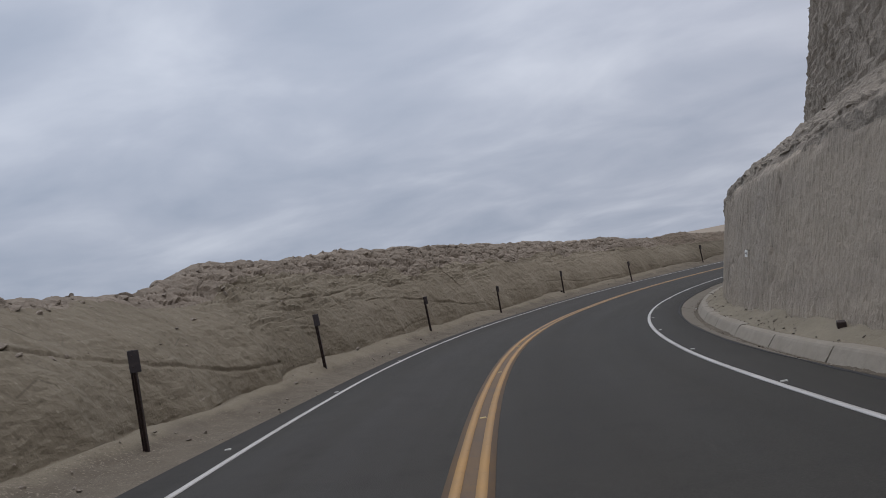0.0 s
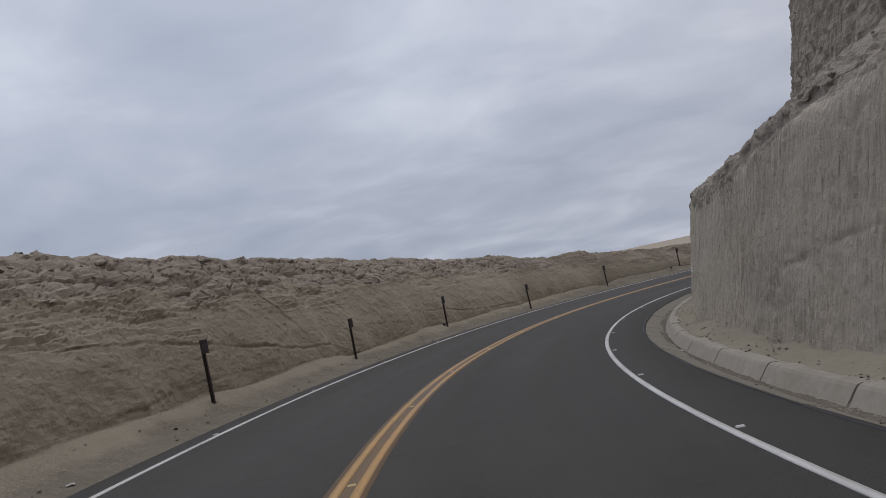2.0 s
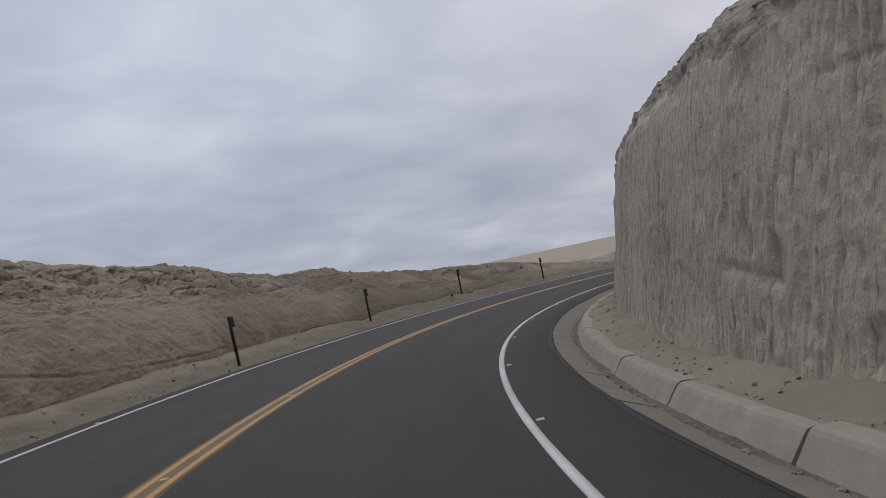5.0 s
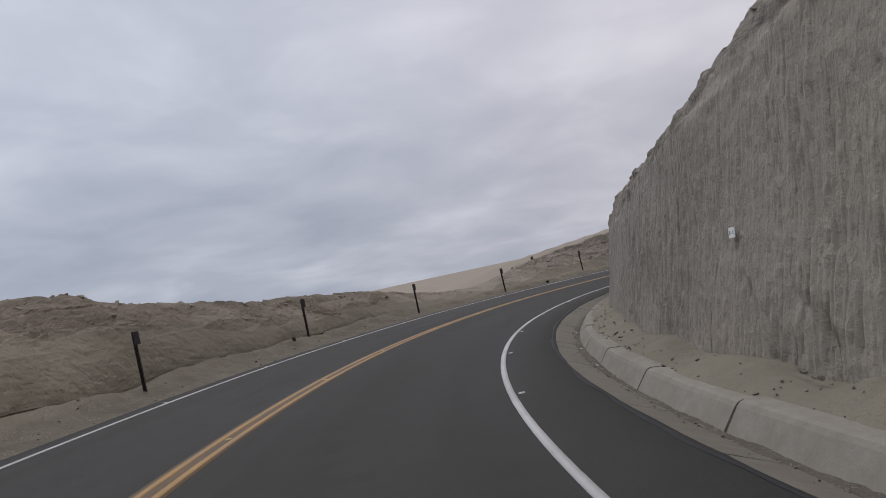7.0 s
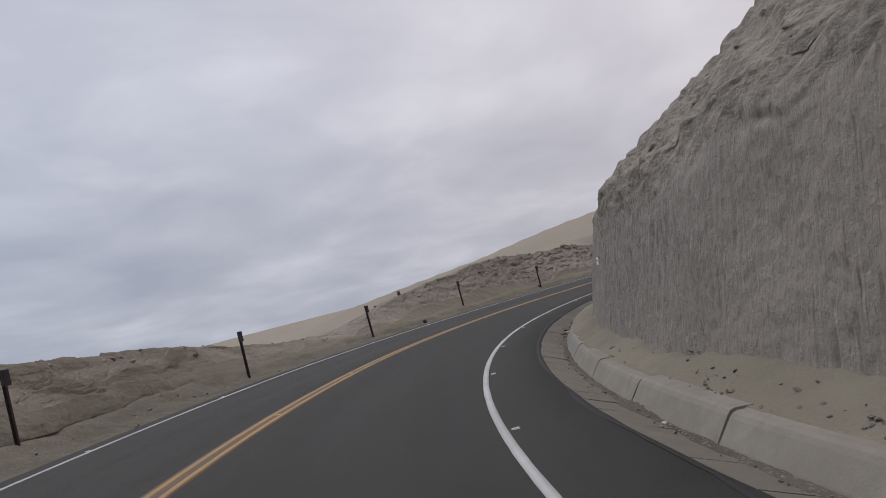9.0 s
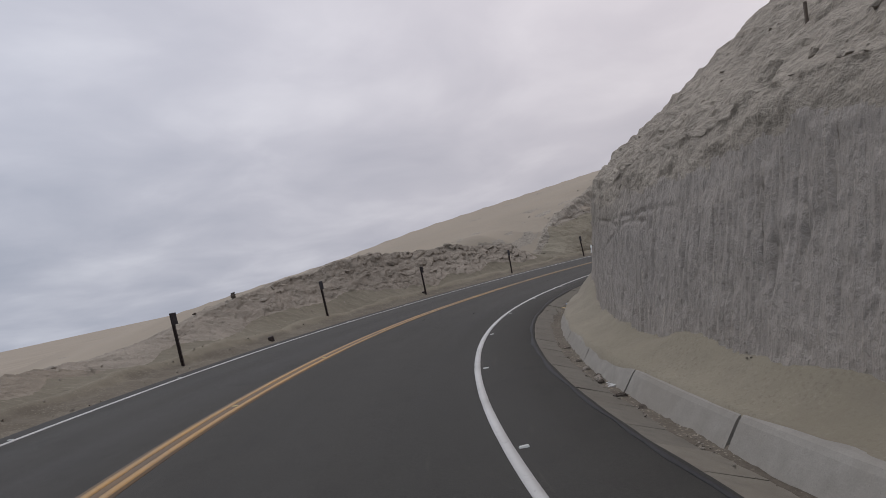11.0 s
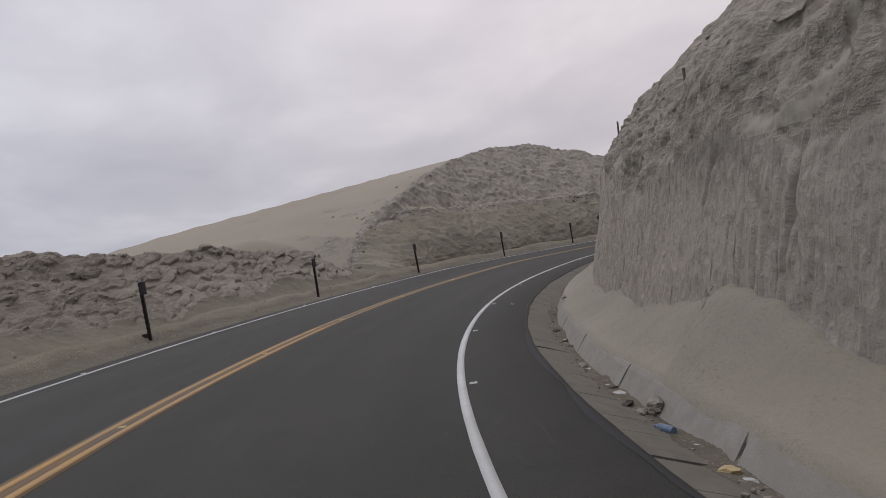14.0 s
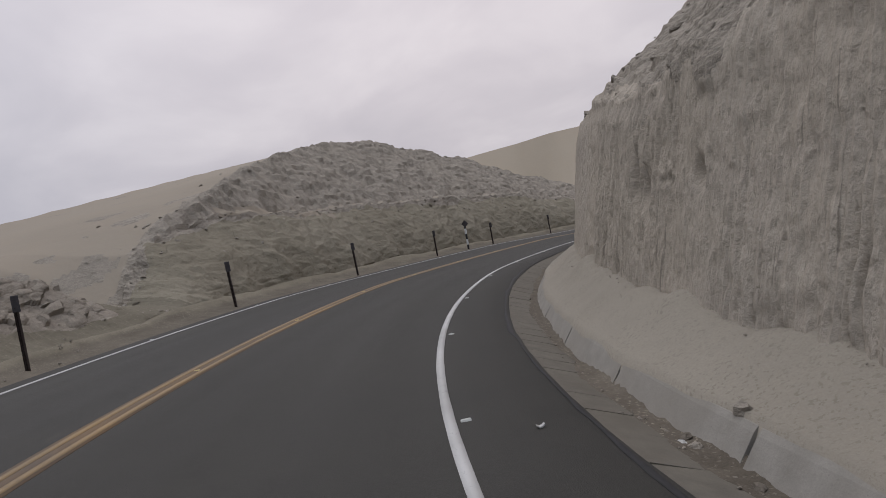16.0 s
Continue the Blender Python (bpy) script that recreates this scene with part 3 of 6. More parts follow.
def box_bm(sx, sy, sz, cx_=0, cy_=0, cz_=0, bevel=0.0):
    bm = bmesh.new()
    bmesh.ops.create_cube(bm, size=1)
    bmesh.ops.scale(bm, vec=(sx, sy, sz), verts=bm.verts)
    if bevel:
        bmesh.ops.bevel(bm, geom=list(bm.edges), offset=bevel, segments=1, affect="EDGES")
    bmesh.ops.translate(bm, vec=(cx_, cy_, cz_), verts=bm.verts)
    return bm


def empty(name, m, label, category, group="", kind=""):
    ob = new(name)
    ob.empty_display_size = 0.1
    ob.matrix_basis = m
    return tagged(ob, label, category, group, kind)


# ---- the road ----
def strip(name, s0, s1, ds, offs, h, mat, label, category, parent=None):
    s = np.arange(s0, s1 + ds / 2, ds)
    offs = np.asarray(offs, float)
    rag = 0.02 * fbm(s * 0.9, 0 * s, 4, 195)[:, None] * (offs > 4.4)[None, :]
    P = at(s[:, None], offs[None, :] + rag, np.asarray(h)[None, :] if np.ndim(h) == 1 else h)
    uv = np.stack(np.broadcast_arrays(s[:, None], offs[None, :]), -1)
    ob = new(name, grid_mesh(name, P, [mat], uv=uv, flip=True))
    if parent:
        ob.parent = parent
        if label:
            tagged(ob, label)
    else:
        tagged(ob, label, category, kind="structure")
    return ob


ASPHALT_L, ASPHALT_R = -3.66, 4.52
road = strip("road", -60, 192, 0.2, [ASPHALT_L - 0.02, ASPHALT_L, -2, 0, 2, 3.6, ASPHALT_R, ASPHALT_R + 0.03], [-0.12, 0, 0, 0, 0, 0, 0, -0.06], M_ASPHALT,
             "dark grey asphalt of a curving two-lane desert road", "road")


def painted_line(off, width, mat, label, lift=0.008, s0=-50, s1=188):
    s = np.arange(s0, s1 + 0.01, 0.25)
    o = off + np.array([-width / 2, -width / 2, width / 2, width / 2])
    e = 0.004 * fbm(s * 2.2, 0 * s + off, 3, 5)
    off = off + (0.34 * (1 - smooth(0, 13, s)) if off < -3 else 0 * s)
    o = o[None, :] + (off - off[-1])[:, None]
    P = at(s[:, None], o + e[:, None] * np.array([1, 1, -1, -1])[None, :], np.array([0, lift, lift, 0])[None, :])
    ob = new("lane_line", grid_mesh("lane_line", P, [mat], flip=True))
    tagged(ob, label, "road marking", kind="structure")


painted_line(LINE_L, 0.09, M_WHITE, "thin white edge line painted on asphalt")
painted_line(LINE_R, 0.088, M_WHITE, "solid white edge line painted on asphalt")
painted_line(LINE_C, 0.42, M_STAIN, "faded remains of older yellow paint round the centre lines", 0.004)
painted_line(LINE_C - 0.105, 0.092, M_YELLOW, "worn yellow centre line painted on asphalt", s1=93)
painted_line(LINE_C - 0.105, 0.092, M_FADED, "dusty faded yellow centre line painted on asphalt", s0=93)
painted_line(LINE_C + 0.105, 0.092, M_YELLOW, "worn yellow centre line painted on asphalt", s1=93)
painted_line(LINE_C + 0.105, 0.092, M_FADED, "dusty faded yellow centre line painted on asphalt", s0=93)

# sealed seam along the inner edge of the asphalt
seam_s = np.arange(-20, 150, 0.12)
seam_w = 0.06 + 0.06 * fbm(seam_s * 0.8, 0 * seam_s, 4, 197)
seam_o = np.stack([ASPHALT_R - 0.01 - seam_w, ASPHALT_R - 0.015 - seam_w * 0.9, ASPHALT_R - 0.03 + 0 * seam_w, ASPHALT_R + 0.012 + 0.01 * fbm(seam_s * 2, 0 * seam_s, 2, 198)], 1)
seam_ob = new("edge_seal", grid_mesh("edge_seal", at(seam_s[:, None], seam_o, np.array([0.0005, 0.005, 0.006, -0.03])[None, :]), [M_SEAL], flip=True))
tagged(seam_ob, "black tar seal along the inner edge of the asphalt", "tar seal", kind="structure")

# ---- right side: gutter, kerb, sand verge, cut wall and slope ----
JOINTS = np.interp(np.arange(-17, 60), [-17, -3, 0, 4, 8, 13, 17, 22, 24, 26, 28, 31, 60], [-27.5, 8.5, 16.60, 26.62, 37.2, 51.1, 61.05, 74.6, 79.7, 85.2, 90.4, 98.0, 172.3])


def sweep_piece(name, s0, s1, profile, mat, parent, n=3, label=""):
    """One cast piece between two joints: a closed profile of (offset, height) swept along the road."""
    s = np.linspace(s0, s1, n)
    o, h = np.array(profile).T
    P = at(s[:, None], o[None, :], h[None, :])
    k = len(o)
    verts = P.reshape(-1, 3)
    base = verts.mean(0)
    faces = []
    for a in range(n - 1):
        for b in range(k):
            c = (b + 1) % k
            faces.append((a * k + b, a * k + c, (a + 1) * k + c, (a + 1) * k + b))
    me = bpy.data.meshes.new(name)
    caps = [tuple(range(k))[::-1], tuple((n - 1) * k + b for b in range(k))]
    me.from_pydata([tuple(v) for v in verts - base], [], faces + caps)
    me.materials.append(mat)
    ob = new(name, me)
    ob.location = base
    ob.parent = parent
    if label:
        tagged(ob, label)
    return ob


def wobble(k, amp):
    return amp * (random.random() - 0.5)


SAND_S = [-40, 0, 9, 13.4, 18.9, 24.9, 28.3, 33, 37.8, 51, 56.1, 59.3, 63.2, 68.8, 69.6, 70.6, 72, 74.4, 77, 78, 78.8, 80.4, 82, 82.8, 83.6, 84.6, 85.2, 86.1, 87.5, 90, 93, 95, 96, 99.4, 130]
SAND_H = [0.24, 0.16, 0.14, 0.24, 0.09, 0.14, 0.07, 0.10, 0.16, 0.11, 0.20, 0.17, 0.27, 0.41, 0.36, 0.27, 0.25, 0.18, 0.24, 0.50, 0.55, 0.33, 0.31, 0.38, 0.52, 0.68, 0.62, 0.48, 0.36, 0.35, 0.35, 0.36, 0.46, 0.50, 0.49]
WALL_S = [-40, 0, 8.4, 11.1, 14.1, 16.7, 18.5, 20.9, 24.6, 26.8, 28.3, 30.5, 33.8, 35.5, 39.0, 47, 50.5, 55.6, 57.5, 60.5, 66.2, 75.1, 76.7, 80.2, 82.8, 85.6, 88.2, 92.2, 94.8, 97.8, 102.0, 112, 130]
WALL_H = [3.7, 3.7, 3.76, 3.9, 3.86, 3.89, 3.86, 3.72, 3.42, 3.39, 3.44, 3.52, 3.73, 3.86, 3.9, 3.76, 3.2, 2.93, 2.93, 2.66, 2.57, 2.71, 2.86, 3.03, 2.99, 3.07, 2.74, 2.7, 2.85, 2.71, 3.26, 3.25, 2.6]
FACE_S = [-40, 5, 25, 35, 47, 55, 64, 69, 77, 85, 88, 101, 104, 140]
FACE_O = [5.95, 5.95, 5.92, 5.86, 6.00, 5.92, 5.76, 5.74, 5.80, 5.88, 5.82, 5.89, 5.92, 5.92]   # the face's foot
FACE_LEAN = [0.24, 0.24, 0.24, 0.215, 0.225, 0.215, 0.215, 0.25, 0.225, 0.225, 0.26, 0.235, 0.21, 0.21]
# over the cut: a first slope, a second one, then a cliff or the open slope; each by its run and its steepness
SLOPE_S = [-40, 10, 20, 35, 46, 52, 57, 62, 70, 78, 85, 90, 95, 100, 104, 140]
RUN_1 = [1.0, 1.0, 1.0, 1.0, 0.8, 1.0, 1.4, 1.2, 0.8, 0.64, 0.5, 0.7, 0.9, 1.0, 1.0, 1.0]
GRADE_1 = [0.62, 0.62, 0.6, 0.6, 1.23, 0.53, 0.78, 0.87, 0.61, 0.91, 0.66, 1.26, 1.26, 0.59, 0.74, 0.9]
RUN_2 = [1.9, 1.9, 2.0, 2.4, 3.4, 3.2, 2.4, 3.6, 4.4, 4.4, 4.4, 4.0, 3.6, 3.2, 3.2, 3.2]
GRADE_2 = [0.55, 0.55, 0.55, 0.6, 0.67, 0.65, 0.52, 0.76, 0.61, 0.66, 0.64, 0.83, 0.62, 0.79, 0.65, 0.86]
RUN_3 = [1.5, 1.5, 1.5, 1.5, 1.5, 1.6, 2.5, 3.0, 3.0, 3.0, 3.0, 3.0, 3.0, 3.0, 3.0, 3.0]
GRADE_3 = [4.4, 4.4, 4.4, 4.2, 3.6, 2.4, 0.8, 0.78, 0.78, 0.78, 0.78, 0.79, 0.8, 0.8, 0.8, 0.8]


def face_off(s, h):
    """The offset of the cut face at the length s and the height h."""
    return np.interp(s, FACE_S, FACE_O) + np.interp(s, FACE_S, FACE_LEAN) * np.maximum(h, -0.1)


def sand_verge():
    s = np.concatenate([np.arange(-40, 80, 0.12), np.arange(80, 90, 0.04), np.arange(90, 150, 0.12)])
    o = np.concatenate([np.linspace(5.30, 5.42, 3), np.linspace(5.5, 6.55, 15)])
    top = np.interp(s, SAND_S, SAND_H)[:, None]
    t = smooth(5.35, 6.0, o)[None, :]
    h = 0.055 * (1 - t) + (0.05 + top) * t
    h = h + 0.05 * fbm(s[:, None] * 1.3, o[None, :] * 1.3, 4, 3) * smooth(5.32, 5.6, o)[None, :]
    h = h + 0.09 * np.maximum(0, fbm(s[:, None] * 3.1, o[None, :] * 3.1, 3, 9) - 0.22) * smooth(5.32, 5.6, o)[None, :]
    scallop = 0.16 * smooth(5.65, 6.0, o)[None, :] * fbm(s[:, None] * 0.9, 0 * s[:, None], 3, 31)
    creep = (0.13 * smooth(56, 74, s) + 0.05 * fbm(s * 0.6, 0 * s, 3, 33))[:, None] * (1 - smooth(5.3, 5.9, o))[None, :]
    scallop = scallop + 0.10 * smooth(5.80, 6.0, o)[None, :] * (abs(vnoise(s * 2.3, 0 * s, 35)) - 0.2)[:, None]
    # the sharp edge of a cone of fallen sand
    past = s[:, None] - 84.15 - 0.45 * (o[None, :] - 5.4) - 0.05 * fbm(s[:, None] * 0, o[None, :] * 4, 2, 37)
    h = h + 0.15 * np.exp(-(past / np.where(past < 0, 0.7, 0.16)) ** 2) * smooth(5.36, 5.6, o)[None, :]
    P = at(s[:, None], o[None, :] - creep, h + scallop + 0.03 * smooth(0.02, 0.1, creep))
    P[:, 0, 2] -= 0.14
    ob = new("sand_verge", grid_mesh("sand_verge", P, [M_SAND], uv=np.stack(np.broadcast_arrays(s[:, None], o[None, :]), -1), flip=True))
    tagged(ob, "pale drifted sand between the kerb and the cut wall", "sand verge", kind="structure")


sand_verge()


CLIFF_S = np.concatenate([np.arange(-38, 0, 0.25), np.arange(0, 101, 0.021), np.arange(101, 128, 0.2)])
NF = 92                                                      # rows of the cut face
WALL_CRACKS = (([(83.15, 2.05), (83.3, 1.65), (83.4, 1.26), (83.5, 0.9)], 0.035, 0.10), ([(85.1, 2.0), (85.3, 1.75), (85.45, 1.5)], 0.03, 0.08), ([(75.2, 1.90), (74.6, 1.89), (72.8, 1.86), (71.2, 1.83), (69.8, 1.80)], 0.025, 0.05), ([(33.6, 3.3), (33.4, 2.6), (33.7, 1.7), (33.8, 1.0)], 0.05, 0.07), ([(33.0, 2.72), (32.0, 2.62), (29.5, 2.45)], 0.03, 0.05), ([(36.7, 1.2), (35.4, 0.8)], 0.05, 0.05),
               ([(34.9, 1.15), (33.8, 1.02)], 0.07, 0.06), ([(77.0, 2.9), (77.15, 2.2), (77.4, 1.5)], 0.030, 0.10), ([(80.7, 2.6), (80.9, 1.0)], 0.025, 0.04),
               ([(76.2, 1.98), (75.4, 1.94), (74.5, 1.87), (73.6, 1.76), (71.0, 1.72)], 0.025, 0.06), ([(74.9, 1.50), (74.1, 1.56), (73.6, 1.61), (71.0, 1.85)], 0.025, 0.05),
               ([(87.0, 2.3), (87.3, 0.8)], 0.03, 0.05), ([(92.1, 2.5), (92.6, 1.7), (92.2, 1.5)], 0.05, 0.06), ([(55.0, 2.8), (56.2, 2.3), (56.7, 2.4)], 0.06, 0.09), ([(20.5, 1.3), (17.5, 1.7)], 0.03, 0.04))
WALL_POCKETS = ((97.9, 1.70, 0.15, 0.36, 0.55), (95.7, 1.62, 0.16, 0.16, 0.14), (97.4, 1.5, 0.16, 0.3, 0.10), (31.9, 0.45, 0.35, 0.25, 0.08), (53.6, 0.50, 0.14, 0.3, 0.07), (33.7, 1.15, 0.22, 0.25, 0.08), (37.2, 0.35, 0.12, 0.25, 0.07), (37.8, 0.45, 0.1, 0.2, 0.06))
SAND_TONGUE = ((82.5, 3.1), (82.65, 2.6), (82.8, 2.34), (83.0, 2.19), (83.3, 2.10), (83.7, 2.06), (84.3, 2.12))


def cliff():
    s = CLIFF_S
    H = np.interp(s, WALL_S, WALL_H) + 0.16 * fbm(s * 0.55, 0 * s, 4, 77) - 0.02
    nf, nu = NF, 132
    v = np.linspace(0, 1, nf)
    hface = -0.25 + (H[:, None] + 0.25) * v[None, :]
    oface = face_off(s[:, None], hface) + 0.06 * smooth(0.90, 1.0, v)[None, :]
    # the slope above, by its length along the ground: fine steps near the edge, coarse ones far back
    r = np.linspace(0, 1, nu + 1)[1:]
    reach_up = 25.0 * (0.26 * r + 0.74 * r**2.8)
    run, rise, done = 0.0, 0.0, 0.0
    for runs, grades in ((RUN_1, GRADE_1), (RUN_2, GRADE_2), (RUN_3, GRADE_3), ([40.0] * len(SLOPE_S), [0.35] * len(SLOPE_S))):
        a, g = np.interp(s, SLOPE_S, runs)[:, None], np.interp(s, SLOPE_S, grades)[:, None]
        length = a * np.sqrt(1 + g * g)
        share = np.clip((reach_up[None, :] - done) / length, 0, 1)
        run, rise, done = run + share * a, rise + share * a * g, done + length
    oup = oface[:, -1:] + run
    hup = H[:, None] + rise
    O = np.concatenate([oface, oup], 1)
    Hh = np.concatenate([hface, hup], 1)
    P = at(s[:, None], O, Hh)
    N = -grid_normals(P)
    S2 = np.broadcast_to(s[:, None], O.shape)
    U = O - 6.15
    along = Hh + 0.75 * np.maximum(O - oface[:, -1:], 0)         # keeps the marks' length on the lean slope
    # tooth marks: short upright chisel scars of uneven depth that come and go
    warp = S2 + 0.10 * fbm(S2 * 0.7, along * 0.8, 3, 11)
    strong = np.interp(s, [0, 28, 40, 50, 60, 70, 80, 86, 92, 112], [0.42, 0.60, 0.80, 0.7, 0.50, 0.36, 0.38, 0.62, 0.58, 0.55])[:, None]
    fade = strong * np.clip(0.7 + 1.3 * fbm(S2 * 0.5, along * 0.7, 3, 23), 0.2, 1.4)
    # each tooth leaves a narrow slot that deepens and fades as it runs down, with flat rock between
    more = 0.22 * smooth(83, 88, S2) - 0.05

    def teeth(pitch, width, length, seed):
        u = warp * pitch + 0.5 * vnoise(warp * 1.7, along * 1.3, seed)
        i = np.floor(u)
        deep = np.clip(more + 1.9 * vnoise(i * 3.31 + 0.5, along * length + 7.7 * i, seed + 2), 0, 1)
        slot = np.clip(1 - abs(2 * (u - i) - 1) / width, 0, 1) ** 0.6
        lip = smooth(0.75, 1.0, abs(2 * (u - i) - 1)) * deep
        return deep * slot - 0.3 * lip
    lump = fbm(S2 * 3.6, along * 3.0, 4, 29)
    flake_w = 0.5 * fbm(S2 * 1.3, along * 1.3, 3, 30)
    _, fv, fg = cells(S2 * 5.2 + flake_w, along * 2.7 + flake_w, 34)
    flake = (fv - 0.5) * smooth(0.0, 0.25, fg)
    _, fv2, fg2 = cells(S2 * 10.5 + 2 * flake_w, along * 6.2 + flake_w, 36)
    flake = flake + 0.5 * (fv2 - 0.5) * smooth(0.0, 0.3, fg2)
    crumbly = np.interp(s, [0, 30, 45, 55, 66, 80, 88, 94, 112], [0.4, 0.35, 0.35, 0.5, 0.8, 0.8, 1.0, 1.1, 1.1])[:, None]
    flutes = 0.065 * vnoise(warp * 8.3, along * 0.8, 37) + 0.045 * vnoise(warp * 17.0, along * 1.5, 38)
    where_cut = smooth(-0.20, 0.25, fbm(S2 * 0.9, along * 0.5, 3, 53))
    slots = smooth(0.075, 0.0, abs(vnoise(warp * 4.3, along * 0.45, 51))) * where_cut + 0.7 * smooth(0.10, 0.0, abs(vnoise(warp * 7.9, along * 0.8, 52))) * (0.3 + 0.7 * where_cut)
    groove = fade * (flutes - 0.095 * slots - 0.15 * teeth(7.1, 0.30, 2.0, 24) - 0.085 * teeth(13.3, 0.42, 3.4, 27))
    bedded = smooth(64, 70, S2) * (1 - smooth(83, 87, S2)) * smooth(1.55, 2.0, along + 0.25 * fbm(S2 * 0.6, along, 3, 39))
    groove = groove * (1 - 0.85 * bedded) + crumbly * (0.020 + 0.035 * bedded) * lump + crumbly * (0.012 + 0.018 * bedded) * flake
    swell = 0.13 * fbm(S2 * 0.28, along * 0.35, 3, 41) + 0.014 * fbm(S2 * 1.5, along * 1.6, 4, 42)
    chips = -0.014 * smooth(0.26, 0.38, fbm(S2 * 6.0, along * 3.0, 2, 47))
    pit = cells(S2 * 9.0, along * 8.0, 28)[0]
    for s_c, h_c in ((32.0, 0.40), (37.3, 0.45), (53.5, 0.40), (96.6, 1.6)):
        chips = chips - 0.055 * smooth(0.40, 0.22, pit) * np.exp(-((S2 - s_c) / 0.30) ** 2 - ((along - h_c) / 0.18) ** 2)
    weathered = smooth(0.0, 0.5, along - H[:, None])
    groove = groove * (1 - 0.6 * weathered) + weathered * (0.10 * fbm(S2 * 2.2, along * 3.6, 5, 49) + 0.04 * ridged(S2 * 1.2, along * 2.4, 3, 50))
    swell = swell * (1 - 0.3 * smooth(80, 88, S2))
    dface = groove + swell + chips + 0.014 * fbm(S2 * 7, along * 7, 3, 46)
    for i, (path, width, depth) in enumerate(WALL_CRACKS):
        near = (s > min(q[0] for q in path) - 1) & (s < max(q[0] for q in path) + 1)
        dface[near] += crack(S2[near], Hh[near], path, width, 0.8 * depth, i)
    for s_c, h_c, rs, rh, dep in WALL_POCKETS:
        dface = dface - dep * np.exp(-(((S2 - s_c - 0.12 * (Hh - h_c)) / rs) ** 2 + ((Hh - h_c) / rh) ** 2) ** 2)
    # broken blocks and thin ledges on the slope
    warp2 = 0.5 * fbm(S2 * 0.5, along * 0.5, 3, 61)
    d1, v1, g1 = cells(S2 * 0.9 + warp2, along * 1.9 + 0.3 * S2 + warp2, 71)
    d2, v2, g2 = cells(S2 * 2.4 + 1.5 * warp2, along * 4.6 + 0.7 * S2, 72)
    lay = along * 1.9 + 0.16 * S2 + 1.0 * fbm(S2 * 0.35, along * 0.5, 3, 73)
    lay2 = along * 6.0 + 0.8 * S2 + 1.2 * fbm(S2 * 0.8, along * 0.8, 3, 75)
    ledge = 0.15 * ((lay - np.floor(lay)) - 0.5) * smooth(-0.3, 0.2, fbm(S2 * 0.3, np.floor(lay) * 2.3, 2, 74)) + 0.035 * ((lay2 - np.floor(lay2)) - 0.5)
    big = np.interp(s, [0, 30, 45, 54, 80, 84, 91, 112], [0.6, 0.6, 0.5, 0.42, 0.38, 0.30, 0.50, 0.60])[:, None]
    rough = big * (ledge + 0.11 * (v1 - 0.5) * smooth(0.0, 0.12, g1) + 0.07 * (v2 - 0.5) * smooth(0.0, 0.15, g2) - 0.05 * (1 - smooth(0, 0.10, g1))) + 0.25 * fbm(S2 * 0.22, U * 0.3, 3, 81) + 0.12 * fbm(S2 * 2.5, along * 2.5, 4, 83)
    # the cut runs out into the slope over a ragged stretch, long where the slope leans back
    reach = np.interp(s, [0, 18, 30, 40, 50, 60, 82, 88, 92, 112], [0.15, 0.15, 0.15, 0.3, 0.5, 0.15, 0.0, 0.3, 0.80, 0.95])[:, None]
    low_cut = np.interp(s, [79.5, 82, 89, 93], [0.0, 0.60, 0.55, 0.0])[:, None]      # the tool marks end lower here
    edge = along - (H[:, None] - 0.38 - low_cut) - reach * (0.5 + 1.3 * fbm(S2 * 0.6, along * 0.8, 4, 91))
    soft_edge = (0.35 * smooth(44, 52, s) * (1 - smooth(82, 88, s)))[:, None]
    w = smooth(-0.25 - soft_edge, 0.30 + soft_edge, edge + 0.20 * soft_edge)
    w[:, :8] = 0
    w[:, nf + 76:] = 1
    D = dface * (1 - w) + rough * w
    # a tongue of pale sand that has run down over the cut's edge
    gap = np.full(S2.shape, 9.0)
    for (a, b), (c, d) in zip(SAND_TONGUE[:-1], SAND_TONGUE[1:]):
        q = np.clip(((S2 - a) * (c - a) + (Hh - b) * (d - b)) / ((c - a) ** 2 + (d - b) ** 2), 0, 1)
        gap = np.minimum(gap, np.hypot(S2 - a - q * (c - a), Hh - b - q * (d - b)) / (0.045 + 0.06 * smooth(2.5, 2.05, Hh)))
    tongue = smooth(1.25, 0.75, gap + 0.5 * fbm(S2 * 5, Hh * 5, 3, 95))
    D = D - 0.02 * tongue * (1 - tongue) * 4 - 0.01 * tongue
    P = P + N * D[..., None]
    idx = ((w + 0.9 * w * (1 - w) * fbm(S2 * 2.6, along * 3.2, 4, 92))[:-1, :-1] > 0.42 + 0.12 * smooth(82, 88, S2[:-1, :-1])).astype(int)
    idx = np.where(tongue[:-1, :-1] > 0.5, 2, idx)
    uv = np.stack([S2, along], -1)
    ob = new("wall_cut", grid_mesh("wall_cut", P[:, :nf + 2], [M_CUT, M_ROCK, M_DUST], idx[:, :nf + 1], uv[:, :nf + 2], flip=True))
    tagged(ob, "tan sandstone road cut with upright tool marks under a rocky slope", "rock wall", kind="structure")
    ob = new("wall_slope", grid_mesh("wall_slope", P[::3, nf:], [M_CUT, M_ROCK, M_DUST], idx[::3, nf:][:(len(s) + 2) // 3 - 1], uv[::3, nf:], flip=True, smooth_faces=False))
    tagged(ob, "broken tan sandstone slope rising over the road cut", "rock slope", kind="structure")
    return P


cliff_P = cliff()


